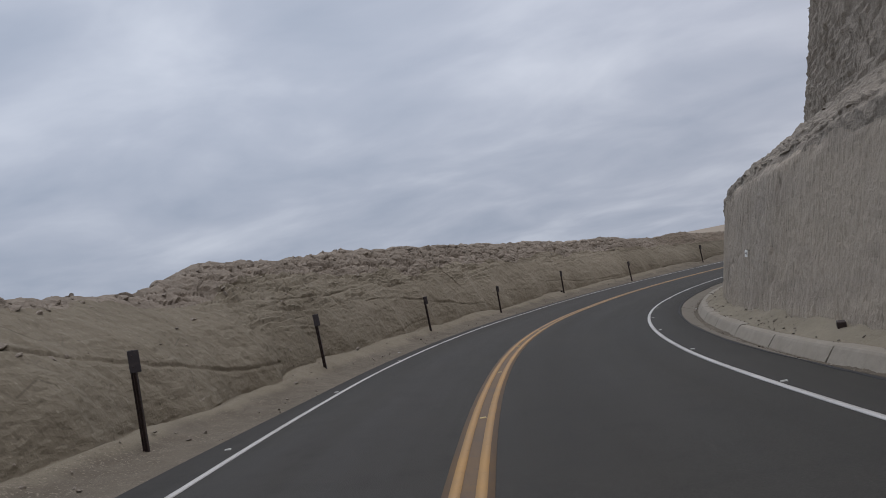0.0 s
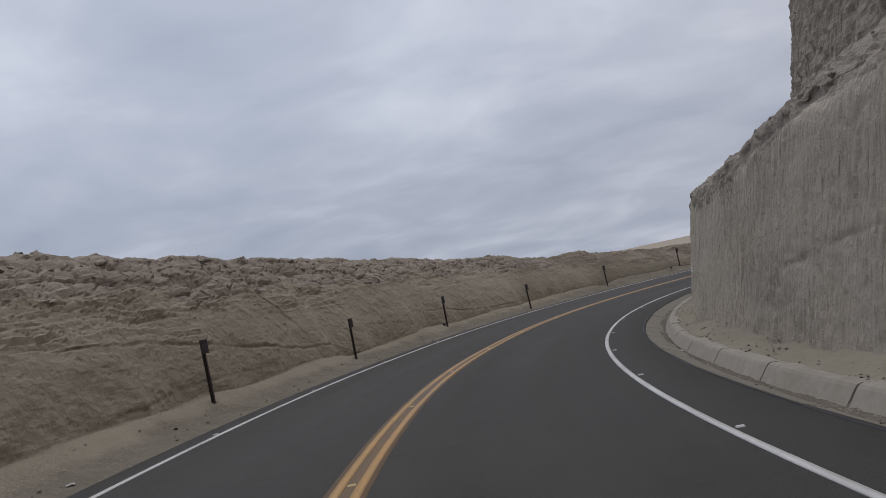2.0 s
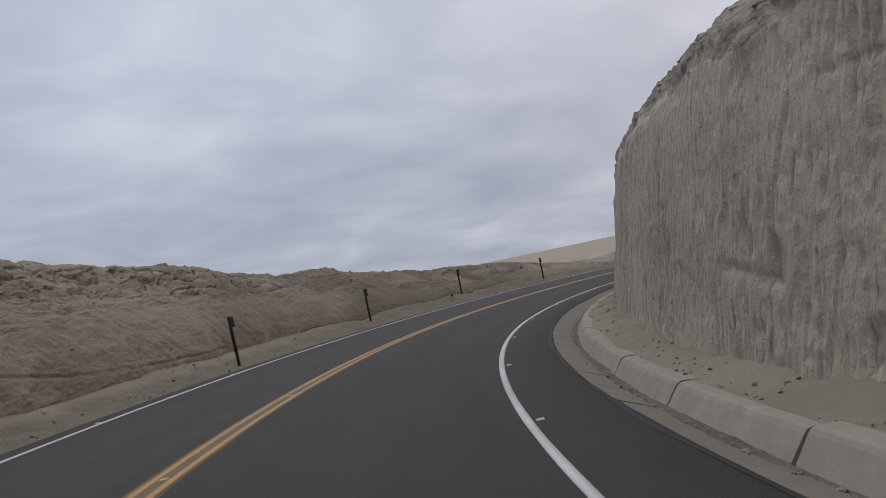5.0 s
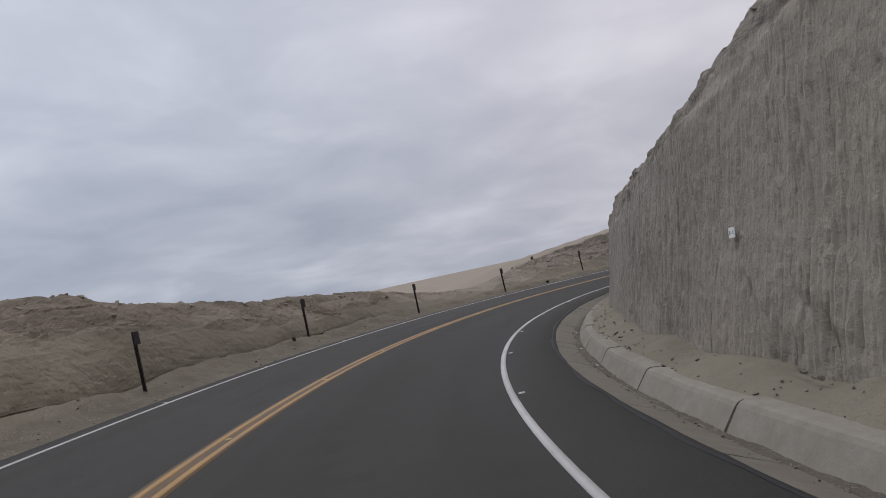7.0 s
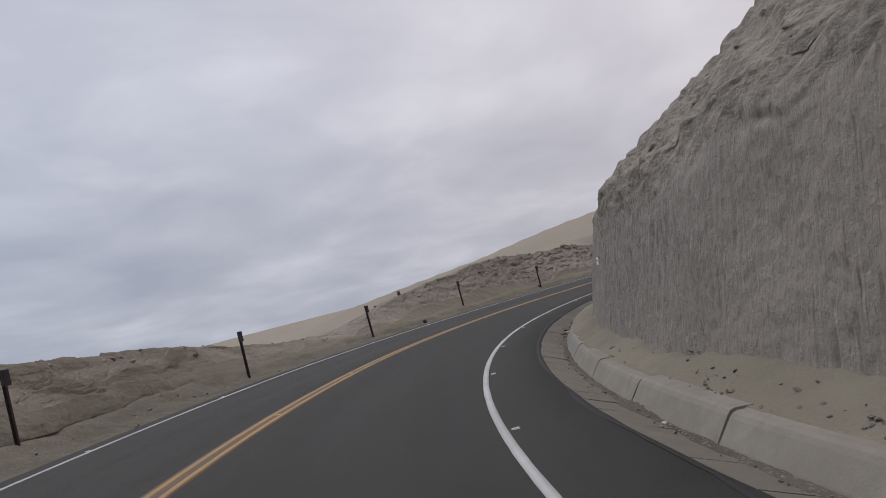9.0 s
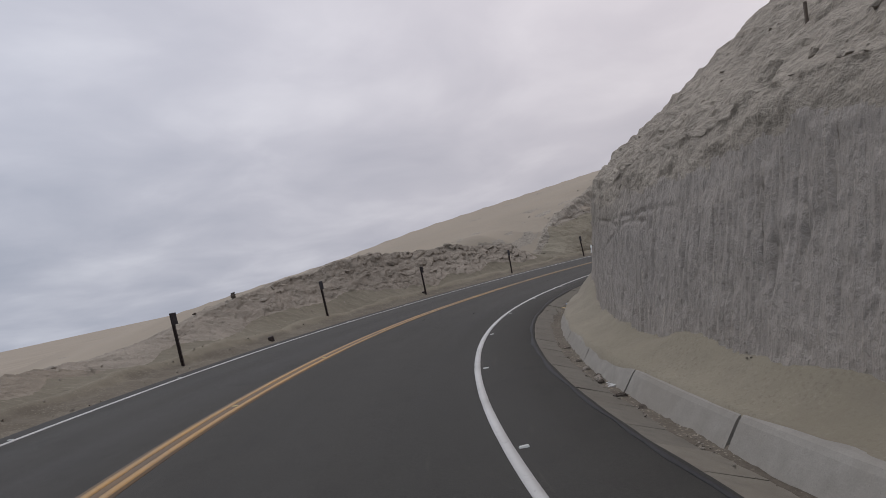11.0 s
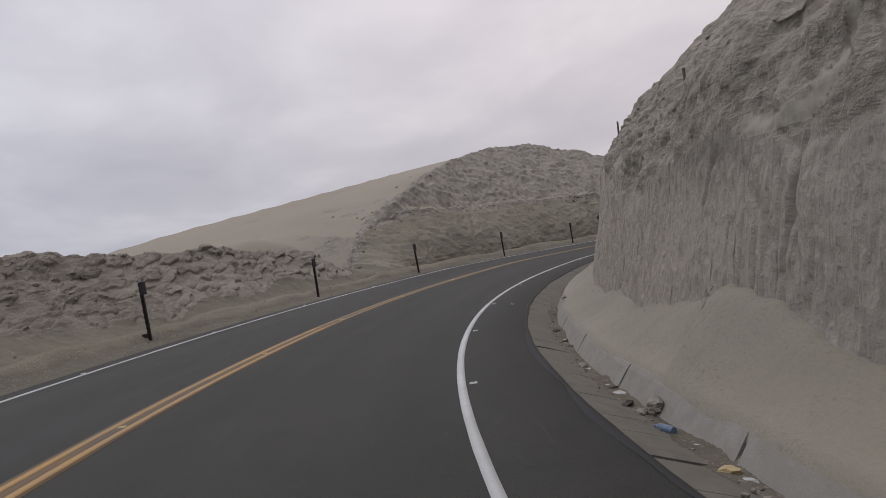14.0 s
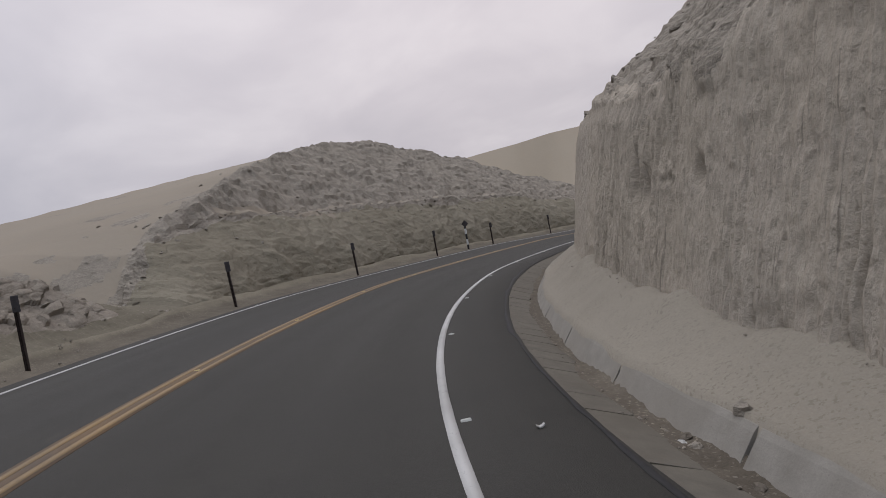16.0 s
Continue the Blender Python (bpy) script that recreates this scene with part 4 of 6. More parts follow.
def slope_point(s, off):
    """A place on the slope over the cut."""
    i = int(np.argmin(abs(CLIFF_S - s)))
    q = at(s, off)
    row = cliff_P[i, NF - 8:]
    return row[int(np.argmin((row[:, 0] - q[0]) ** 2 + (row[:, 1] - q[1]) ** 2))]

# ---- left side: sand foot, cut bank with rubble crest, low stretch, hill ----
BERM_S = [-40, 0, 8.6, 11.3, 13.8, 17.4, 21.3, 23.8, 26.3, 29.5, 34.3, 36.0, 38.9, 41.8, 43.4, 47.7, 49.2, 52.7, 55.8, 57.4, 60.1, 63.2, 65.6, 68.0, 71.4, 74.4, 77.2, 79.4, 81.8, 84.5, 87.9, 89.8, 91.5, 94.4, 97.9, 100.9, 103.3, 105.3, 107.0, 107.9, 109.4, 111, 113.3, 116, 119.9, 125.8, 134, 141, 150, 190]
BERM_H = [2.5, 2.6, 2.62, 2.63, 3.35, 3.45, 3.75, 3.95, 4.0, 4.08, 4.0, 3.85, 3.8, 3.65, 3.42, 3.4, 3.1, 2.75, 2.7, 2.45, 2.2, 1.9, 1.78, 1.65, 1.4, 0.95, 0.6, 0.61, 0.78, 1.4, 1.95, 2.05, 2.4, 2.5, 2.25, 2.3, 1.88, 1.72, 0.75, 0.6, 2.1, 2.8, 3.3, 3.3, 3.3, 3.35, 3.45, 3.4, 2.0, 1.5]
CREST_S = [100, 107, 108, 109.4, 111, 113.3, 117, 121, 125.5, 129, 133.5, 137, 140, 144.5, 148, 153.6, 165, 190]
CREST_D = [0, 0, 0, 0.2, 0.35, 0.6, 2.2, 3.8, 5.4, 6.6, 7.4, 7.6, 7.6, 7.4, 7, 6, 6, 6]       # how far back the hill's edge lies
CREST_H = [0.3, 0.4, 0.6, 2.2, 3.1, 4.1, 5.3, 6.5, 7.75, 8.5, 9.05, 8.85, 8.4, 7.3, 6.1, 4.0, 2, 1.5]


RIDGE_Y = [-200, -20, 15, 30, 40, 48, 55, 60, 64, 71, 76, 82, 90, 97, 105, 111, 125, 160, 300]
RIDGE_Z = [-7, -6, -3, 2.2, 5.6, 5.8, 5.2, 4.75, 4.4, 3.8, 3.2, 2.35, 1.65, 1.0, 0.2, -0.4, -1.6, -4, -7]


def dune_z(x, y):
    """The long sand slope outside the bend: a ridge along x = 97 that sinks towards the sea."""
    ridge = np.interp(y, RIDGE_Y, RIDGE_Z)
    z = np.where(x < 97, ridge - 0.19 * np.minimum(97 - x, 17) - 0.10 * np.maximum(80 - x, 0), ridge - 0.04 * (x - 97))
    return np.maximum(z, -8.0) + 0.4 * fbm(x * 0.05, y * 0.05, 3, 15) * smooth(0, 20, abs(x - 97))


BANK_CRACKS = (([(3.0, 1.85), (6.2, 1.74), (8.1, 1.33), (9.3, 1.03), (11.5, 0.62), (13.2, 0.58)], 0.035, 0.09), ([(28.3, 2.9), (28.7, 2.25), (29.2, 1.29), (29.4, 0.35)], 0.032, 0.12), ([(30.9, 3.1), (30.5, 2.3)], 0.03, 0.10), ([(38.0, 1.05), (39.5, 0.94), (41.5, 0.62), (44.1, 0.47), (47.0, 0.45)], 0.035, 0.07),
               ([(45.9, 2.5), (45.0, 1.2), (44.0, 0.2)], 0.03, 0.05), ([(60.0, 1.55), (61.7, 1.47), (63.8, 1.05), (66.1, 0.71)], 0.05, 0.09), ([(20.5, 1.8), (23.1, 1.68), (24.3, 1.49), (26.3, 1.21), (28.8, 0.8), (30.5, 0.7)], 0.028, 0.10), ([(12.3, 0.6), (12.6, 1.4), (12.2, 2.2)], 0.05, 0.04),
               ([(14.0, 2.0), (16.0, 2.15), (18.4, 2.16), (20.5, 2.3)], 0.03, 0.08), ([(21.0, 0.45), (23.3, 0.6), (25.1, 0.63)], 0.03, 0.05), ([(33.0, 1.1), (35.5, 0.85)], 0.03, 0.04), ([(108.6, 0.6), (112.0, 0.45), (115.0, 0.5)], 0.04, 0.06))


BANK_ROWS = 96


def crest_row(j):
    """A row of the bank's grid, from a height: 16 the face's foot, 79 its crest."""
    return int(16 + (j - 16) * (BANK_ROWS - 1) / 63) if j < 79 else int(j + BANK_ROWS - 64)


def left_bank():
    s = np.concatenate([np.arange(-38, 2, 0.3), np.arange(2, 110, 0.052), np.arange(110, 146, 0.11), np.arange(146, 188, 0.3)])
    n = len(s)
    H = np.interp(s, BERM_S, BERM_H)
    H = H + (0.06 * fbm(s * 0.45, 0 * s, 3, 101) + 0.06 * fbm(s * 1.7, 0 * s + 3, 3, 103)) * smooth(0.8, 2.2, H)
    hill = smooth(107.6, 108.6, s)
    low = smooth(66, 74, s) * (1 - smooth(105, 107, s))       # no clean cut here: a loose heap
    C = np.interp(s, CREST_S, CREST_H) + 0.25 * fbm(s * 0.25, 0 * s, 3, 107)
    CD = np.interp(s, CREST_S, CREST_D) + 0.3 * fbm(s * 0.4, 0 * s, 3, 108) * smooth(112, 118, s)
    foot_o = -5.15 - 0.22 * fbm(s * 0.5, 0 * s, 3, 111) + 0.35 * low - 0.30 * abs(np.sin(1.05 * s + 2.2 * fbm(s * 0.25, 0 * s, 2, 114)))
    foot_h = 0.22 + 0.20 * fbm(s * 0.35, 0 * s + 8, 3, 112)
    cols_o, cols_h, tag = [], [], []
    for t in np.linspace(0, 1, 16):                          # sand strip by the asphalt
        cols_o.append(ASPHALT_L + 0.05 + 0.05 * fbm(s * 0.8, 0 * s, 4, 110) * (1 - t) + (foot_o - ASPHALT_L) * t)
        cols_h.append(-0.02 + (foot_h + 0.02) * t**1.5 + 0.13 * np.exp(-((t - 0.80) / 0.16) ** 2))
        tag.append(0)
    top_o = -7.5 + 0.25 * fbm(s * 0.3, 0 * s, 3, 113)
    for t in np.linspace(0, 1, BANK_ROWS)[1:]:               # face
        steep = t ** (0.75 + 0.5 * (1 - low))
        bulge = 0.55 * np.sin(np.pi * t) * (1 - low)
        cols_o.append(foot_o + (top_o - foot_o) * steep + bulge * 0.35)
        cols_h.append(foot_h + (H - foot_h) * t)
        tag.append(1)
    x_far = np.concatenate([np.linspace(0, 1, 14)[1:] * 2.0, 2.0 + np.linspace(0, 1, 36)[1:] * 6.5, 8.5 + np.linspace(0, 1, 4)[1:] * 1.0, 9.5 + 60 * np.linspace(0, 1, 26)[1:] ** 1.6])
    for d in x_far:
        o = top_o - d
        g = at(s, o, 0)
        ground = dune_z(g[:, 0], g[:, 1]) - (g[:, 2])
        back = H + 0.12 - 0.30 * d                            # behind a plain berm
        wb = smooth(1.5, 9.0, d)
        plain_h = back * (1 - wb) + np.maximum(ground, -7 + 0 * ground) * wb
        wd = smooth(0.0, 11.0, d)
        sandy = np.where(d < 1.2, H - 0.10 * d, (H - 0.12) * (1 - wd) + ground * wd)
        mixlow = smooth(70, 76, s)
        h = plain_h * (1 - mixlow) + sandy * mixlow
        bench = np.minimum(0.9, 0.35 * CD)
        up = H + 0.08 * np.minimum(d, bench) + np.maximum(C - H, 0) * np.clip((d - bench) / np.maximum(CD - bench, 0.15), 0, 1) ** 0.9
        wo = smooth(0.0, 7.0, d - CD)
        over = (C + 0.03 * np.maximum(0, d - CD)) * (1 - wo) + ground * wo
        hill_h = np.where(d < CD, up, over)
        cols_o.append(o)
        cols_h.append(h * (1 - hill) + hill_h * hill)
        tag.append(2)
    O, Hh, tag = np.stack(cols_o, 1), np.stack(cols_h, 1), np.array(tag)
    P = at(s[:, None], O, Hh)
    N = grid_normals(P)
    S2 = np.broadcast_to(s[:, None], O.shape)
    frac = np.clip((Hh - foot_h[:, None]) / np.maximum(H - foot_h, 0.3)[:, None], 0, 1.2)
    warp = 0.5 * fbm(S2 * 0.5, Hh * 0.6, 3, 121)
    far0 = np.clip(-(O + 7.5), 0, None)
    rise = Hh + 0.45 * far0
    d1, v1, g1 = cells(S2 * 0.62 + warp, rise * 1.9 + 0.08 * S2 + warp, 131)
    d2, v2, g2 = cells(S2 * 2.7 + warp, rise * 6.2 + 0.3 * S2, 132)
    # bedded rock: layers that lean out and break off underneath
    lay = rise * 2.6 + 0.05 * S2 + 1.1 * fbm(S2 * 0.22, rise * 0.5, 3, 133)
    lay2 = rise * 6.5 - 0.1 * S2 + 1.3 * fbm(S2 * 0.6, rise * 0.8, 3, 134)
    ledge = 0.17 * ((lay - np.floor(lay)) - 0.55) * smooth(-0.25, 0.15, fbm(S2 * 0.35, np.floor(lay) * 2.1, 2, 135)) + 0.035 * ((lay2 - np.floor(lay2)) - 0.5)
    db, vb, gb = cells(S2 * 1.55 + 0.8 * warp, rise * 3.3 + 0.12 * S2 + 0.5 * warp, 139)
    rounded = (0.4 + 0.6 * vb) * np.sqrt(np.clip(1 - (db / 0.75) ** 2, 0, 1))
    slabs = (0.7 + 0.8 * smooth(47, 55, S2)) * ledge + 0.12 * (v1 - 0.5) * smooth(0, 0.08, g1) + (0.15 - 0.10 * smooth(47, 55, S2)) * (rounded - 0.45) + 0.030 * (v2 - 0.5) * smooth(0, 0.12, g2) - (0.06 - 0.05 * smooth(47, 55, S2)) * (1 - smooth(0, 0.10, gb))
    # the loose heap: half-buried rounded blocks with dark gaps
    d3, v3, g3 = cells(S2 * 2.0 + 0.8 * warp, rise * 5.0 - 0.8 * S2 + 0.8 * warp, 136)
    _, v4, g4 = cells(S2 * 4.6 + warp, rise * 6.4 - 0.8 * S2, 137)
    stony = smooth(0.15, 0.45, v3) * np.clip(1.5 - 1.5 * (d3 / 0.72) ** 2, 0, 1)
    heap = (0.050 + 0.050 * smooth(92, 98, S2)) * np.sqrt(stony) * (0.4 + v3) + 0.045 * (v4 - 0.4) * smooth(0, 0.25, g4) + 0.10 * fbm(S2 * 1.6, rise * 1.6, 4, 138) + 0.6 * ledge * (1 - smooth(94, 98, S2))
    heaped = smooth(76, 84, s)[:, None] * (1 - smooth(106.5, 108.0, s))[:, None]
    blocks = slabs * (1 - heaped) + heap * heaped
    even = 0.09 * fbm(S2 * 0.5, Hh * 0.6, 4, 141) + 0.040 * fbm(S2 * 2.6, Hh * 3.6, 4, 142)
    pick = cells(S2 * 5.5 + 1.2 * Hh, Hh * 3.4 - 0.8 * S2, 146)
    arc = S2 + 0.35 * Hh + 0.10 * Hh * Hh + 0.25 * fbm(S2 * 0.3, Hh * 0.3, 2, 147)
    scrape = 0.040 * vnoise(arc * 6.5, Hh * 1.1, 143) * smooth(-0.15, 0.25, fbm(S2 * 0.4, Hh * 0.5, 3, 148)) + 0.014 * (pick[1] - 0.5) * smooth(0, 0.3, pick[2])
    seam = np.zeros(S2.shape)
    for i, (path, width, depth) in enumerate(BANK_CRACKS):
        near = (s > min(q[0] for q in path) - 1) & (s < max(q[0] for q in path) + 1)
        seam[near] += crack(S2[near], Hh[near], path, max(0.8 * width, 0.032), 0.85 * depth, 30 + i)
    start = np.interp(s, [0, 9, 13, 17, 21, 25, 34, 40, 46, 56, 64, 70, 109], [0.86, 0.86, 0.70, 0.72, 0.64, 0.58, 0.60, 0.62, 0.62, 0.50, 0.20, 0.30, 0.80])[:, None]
    up = smooth(start, start + 0.22, frac + 0.16 * fbm(S2 * 0.5, Hh * 0.8, 4, 151))
    up = np.maximum(up, (low * 0.95)[:, None] * smooth(0.10, 0.32, frac + 0.25 * fbm(S2 * 0.5, 0 * S2, 3, 152)))
    is_sand, is_face, is_back = (tag == 0)[None, :], (tag == 1)[None, :], (tag == 2)[None, :]
    calm = 1 - 0.35 * smooth(0.82, 1.0, frac) * (1 - heaped)
    flaky = smooth(0.38 - 0.22 * (1 - smooth(24, 34, S2)), 0.80, frac + 0.3 * fbm(S2 * 0.4, Hh * 0.7, 3, 153)) * (1 - smooth(66, 74, S2)) * smooth(10.5, 15, S2)
    thin = 0.085 * ((lay2 - np.floor(lay2)) - 0.5) * smooth(-0.15, 0.15, fbm(S2 * 0.7, np.floor(lay2) * 1.7, 2, 154))
    even = even + flaky * (0.35 * slabs + thin) * (1 - up) + 0.012 * fbm(S2 * 8.0, Hh * 9.0, 2, 155) * (1 - up)
    even = even + hill[:, None] * (0.10 * fbm(S2 * 2.4, Hh * 2.8, 4, 156) + 0.05 * ridged(S2 * 1.6 + 1.3 * Hh, Hh * 2.2 - 0.8 * S2, 3, 157))
    face = (even + scrape) * (1 - up) + (blocks * calm + even) * up + seam
    far = np.clip(-(O + 7.5), 0, None)
    sand_back = smooth(70, 77, S2) * (1 - smooth(107, 109, S2)) * smooth(1.2, 3.0, far)
    past = smooth(0.0, 0.7, far - CD[:, None])
    hill_b = hill[:, None] * (0.4 * blocks + 0.24 * fbm(S2 * 0.9, far * 1.2, 4, 161) + 0.17 * ridged(S2 * 1.9 + 0.8 * far, far * 2.3, 3, 162)) * (1 - past)
    back = blocks * (0.45 + 0.35 * heaped) * (1 - smooth(0.8, 3.5, far)) * (1 - hill[:, None]) + hill_b
    sandn = (0.05 + 0.06 * smooth(50, 56, S2) * (1 - smooth(76, 84, S2))) * fbm(S2 * 1.6, O * 2.0, 5, 171) + 0.05 * np.maximum(0, fbm(S2 * 4, O * 4, 3, 173) - 0.15)
    D = np.where(is_sand, sandn * smooth(0.0, 0.25, ASPHALT_L - O), np.where(is_face, face, back * (1 - sand_back)))
    P = P + N * D[..., None]
    mid = lambda a: a[:-1, :-1]
    rubble = mid(up) > 0.45
    idx = np.where(mid(np.broadcast_to(is_sand, O.shape)), 0, np.where(mid(np.broadcast_to(is_face, O.shape)), np.where(rubble, 2, 1), 2))
    idx = np.where(mid(sand_back + 0.5 * fbm(S2 * 0.5, far * 0.6, 3, 181)) > 0.4, 3, idx)
    deep = mid(far)
    idx = np.where((deep > 9) & (mid(np.broadcast_to(hill[:, None], O.shape)) < 0.5), 3, idx)
    idx = np.where(mid(past + 0.3 * fbm(S2 * 0.9, far * 0.9, 3, 182)) * mid(np.broadcast_to(hill[:, None], O.shape)) > 0.55, 3, idx)
    bench_c = np.minimum(0.9, 0.35 * CD)[:, None]
    dusty = smooth(112.5, 114, S2) * np.exp(-((far - 0.5 * bench_c) / 0.45) ** 2) * (far > 0) + 0.3 * fbm(S2 * 1.2, far * 2.0, 3, 183)
    scar = np.exp(-((S2 - 118.5) / 2.2) ** 2 - ((Hh - 3.0) / 0.35) ** 2) + 0.9 * fbm(S2 * 1.6, Hh * 2.2, 4, 184)
    patch = fbm(P[..., 0] * 0.7, P[..., 1] * 0.7, 4, 186) - 0.22 * smooth(3.0, 10.0, far)
    idx = np.where((idx == 3) & (mid(patch) > 0.30) & (mid(S2) > 98) & (mid(S2) < 122), 5, idx)
    idx = np.where((mid(dusty) > 0.62) | (mid(scar) > 0.72) & (mid(far) < 1.0) & (mid(S2) > 113), 3, idx)
    zone = mid(S2 + 3.0 * fbm(S2 * 0.4, Hh * 0.8, 3, 188))
    idx = np.where((idx == 2) & (zone > 53) & (zone < 79) & (mid(far) < 3.0), 6, idx)
    on_hill = mid(S2 + 0.5 * fbm(S2 * 0.8, Hh * 0.8, 3, 185)) > 108.2
    idx = np.where(on_hill & (idx == 1), 4, np.where(on_hill & (idx == 2), 5, idx))
    uv = np.stack([S2, Hh], -1)
    me = grid_mesh("wall_bank", P, [M_VERGE, M_BANK, M_BROKEN, M_DUNE, M_HILLCUT, M_HILL, M_UMBER], idx, uv)
    flat = (mid(flaky * np.ones(S2.shape)) > 0.35) & (idx == 1)
    me.polygons.foreach_set("use_smooth", (np.isin(idx, (0, 1, 3, 4)) & ~flat).reshape(-1))
    ob = new("wall_bank", me)
    tagged(ob, "tan cut earth bank with a rubble crest beside drifted sand", "earth bank", kind="structure")
    return s, P


bank_s, bank_P = left_bank()


# ---- the ground out to the horizon, and the dunes beyond ----
def ground_sheet():
    a = np.concatenate([-np.geomspace(3500, 160, 16), np.arange(-150, 351, 5.0), np.geomspace(365, 3500, 14)])
    b = np.concatenate([-np.geomspace(3500, 160, 16), np.arange(-150, 301, 5.0), np.geomspace(315, 3500, 14)])
    X, Y = np.meshgrid(a, b, indexing="ij")
    sel = slice(0, len(ss), 4)
    dx, dy = X[..., None] - cx[sel], Y[..., None] - cy[sel]
    dist = np.hypot(dx, dy)
    k = dist.argmin(-1)
    near = np.take_along_axis(dist, k[..., None], -1)[..., 0]
    hk = hh[sel][k]
    off = np.take_along_axis(dx, k[..., None], -1)[..., 0] * np.cos(hk) + np.take_along_axis(dy, k[..., None], -1)[..., 0] * np.sin(hk)
    Z = dune_z(X, Y)
    # a farther dune rising south-east
    d = np.hypot(X - 53, Y - 53)
    az = np.degrees(np.arctan2(X - 53, Y - 53))
    crest = np.interp(az, [90, 104, 110, 117, 121, 130, 160, 180], [1, 8, 10.4, 11.9, 12.7, 14.5, 18, 18])
    far = crest * smooth(95, 138, d) * (1 - 0.6 * smooth(150, 420, d)) + 0.9 * fbm(X * 0.03, Y * 0.03, 3, 19)
    Z = np.where((az > 88) & (d > 80), np.maximum(Z * (1 - smooth(88, 100, az)) - 4 * smooth(92, 104, az), far), Z)
    inner = (off > 0)
    Z = np.where(inner & (near > 22), 9.5 + 0.05 * (near - 22), Z)
    Z = np.where(inner & (near <= 22) & (near > 12), 2.0, Z)
    Z = np.where((off <= 0) & (near < 74), np.minimum(Z, -2.5 + 0 * Z) - 1.2, Z - 0.25 * (near < 110))
    Z = np.where(near <= 12, -4.5, Z)
    P = np.stack([X, Y, Z], -1)
    ochre = ((az > 96) & (d > 88) & (d < 600)).astype(int)[:-1, :-1]
    ob = new("ground", grid_mesh("ground", P, [M_DUNE, M_OCHRE], ochre))
    tagged(ob, "pale open desert sand rising into low dunes", "ground", kind="structure")


ground_sheet()

# ---- kerb and gutter, cast in lengths ----
def kerb_and_gutter():
    kerb = empty("kerb", Matrix(), "pale sloped concrete kerb cast in short lengths along the bend", "kerb", kind="structure")
    gutter = empty("gutter", Matrix(), "shallow stained concrete gutter between asphalt and kerb", "gutter", kind="structure")
    for a, b in zip(JOINTS[:-1], JOINTS[1:]):
        if b < -20 or a > 150:
            continue
        g, t = 0.024, wobble(0, 0.02)
        face = [(5.035, -0.205), (5.06 + t / 2, -0.165), (5.19 + t / 2, 0.015 + t), (5.225 + t / 2, 0.05 + t), (5.27 + t / 2, 0.065 + t), (5.45, 0.06 + t), (5.47, -0.30), (5.035, -0.32)]
        sweep_piece("kerb_block", a + g, b - g, face, M_KERB if a < 63 else M_KERBDUST, kerb)
        d = wobble(0, 0.012)
        slab = [(4.44, -0.012), (4.56, -0.035 + d), (5.00, -0.185 + d), (5.015, -0.32), (4.44, -0.20)]
        count = 2 if a < 52 else 3 if a < 70 else 4
        cuts = [a] + [a + (b - a) * (k + wobble(0, 0.4)) / count for k in range(1, count)] + [b]
        for p, q in zip(cuts[:-1], cuts[1:]):
            slab = [(o_, h_ + wobble(0, 0.008)) for o_, h_ in slab]
            sweep_piece("gutter_slab", p + g * 0.35, q - g * 0.35, slab, M_GUTTER if p < 66 else M_GUTTERDARK, gutter)
    s = np.arange(-22, 150, 0.5)
    o = np.array([4.40, 4.56, 5.0, 5.03, 5.08, 5.21, 5.26, 5.46])
    h = np.array([-0.05, -0.06, -0.205, -0.225, -0.20, -0.02, 0.03, 0.035])
    P = at(s[:, None], o[None, :], h[None, :])
    ob = new("joint_bed", grid_mesh("joint_bed", P, [M_TAR], flip=True))
    ob.parent = gutter
    tagged(ob, "dark dirt-filled bed in the joints")

    # grit washed against the kerb's foot
    s = np.arange(-20, 130, 0.06)
    w = np.clip(0.11 + 0.16 * fbm(s * 0.7, 0 * s, 4, 191) + 0.05 * smooth(45, 80, s), 0.015, 0.25)
    t = np.array([-1.0, -0.6, -0.2, 0.15, 0.4])
    o = 5.03 + w[:, None] * t[None, :]
    base = np.interp(o, [4.5, 5.0, 5.05, 5.2], [-0.03, -0.185, -0.19, 0.02])
    h = base + (np.array([-0.01, 0.008, 0.02, 0.012, -0.012])[None, :] + 0.012 * fbm(s[:, None] * 9, o * 9, 2, 192))
    ob = new("gutter_grit", grid_mesh("gutter_grit", at(s[:, None], o, h), [M_GRIT], flip=True))
    tagged(ob, "brown grit washed against the foot of the kerb", "grit", kind="stuff")


kerb_and_gutter()


# ---- road studs ----
def road_studs():
    def stud_mesh(mat):
        bm = box_bm(0.085, 0.050, 0.014, 0, 0, 0.007)
        top = [v for v in bm.verts if v.co.z > 0.01]
        for v in top:
            v.co.x *= 0.85
            v.co.y *= 0.62
        me = bpy.data.meshes.new("road_stud")
        bm.to_mesh(me)
        bm.free()
        me.materials.append(mat)
        return me
    white, yellow = stud_mesh(M_STUD), stud_mesh(M_STUDY)
    for s in (1.4, 6.2, 10.9, 15.7, 20.2, 24.6, 29.4, 34.0, 38.64, 43.44, 48.3, 53.1, 57.5, 62.26, 66.9, 71.5, 76.2, 80.9, 85.5, 90.07, 94.42, 99.06, 103.7, 108.4, 113.0, 117.7, 122.4):
        for off, me, col in ((LINE_R + 0.12, white, "white"), (LINE_C, yellow, "yellow"), (LINE_L - 0.11, white, "white")):
            ob = new("road_stud", me)
            ob.matrix_basis = frame_at(s, off, 0.0)
            tagged(ob, "low %s plastic road stud fixed beside a painted line" % col, "road stud", "road studs along the lines")


road_studs()


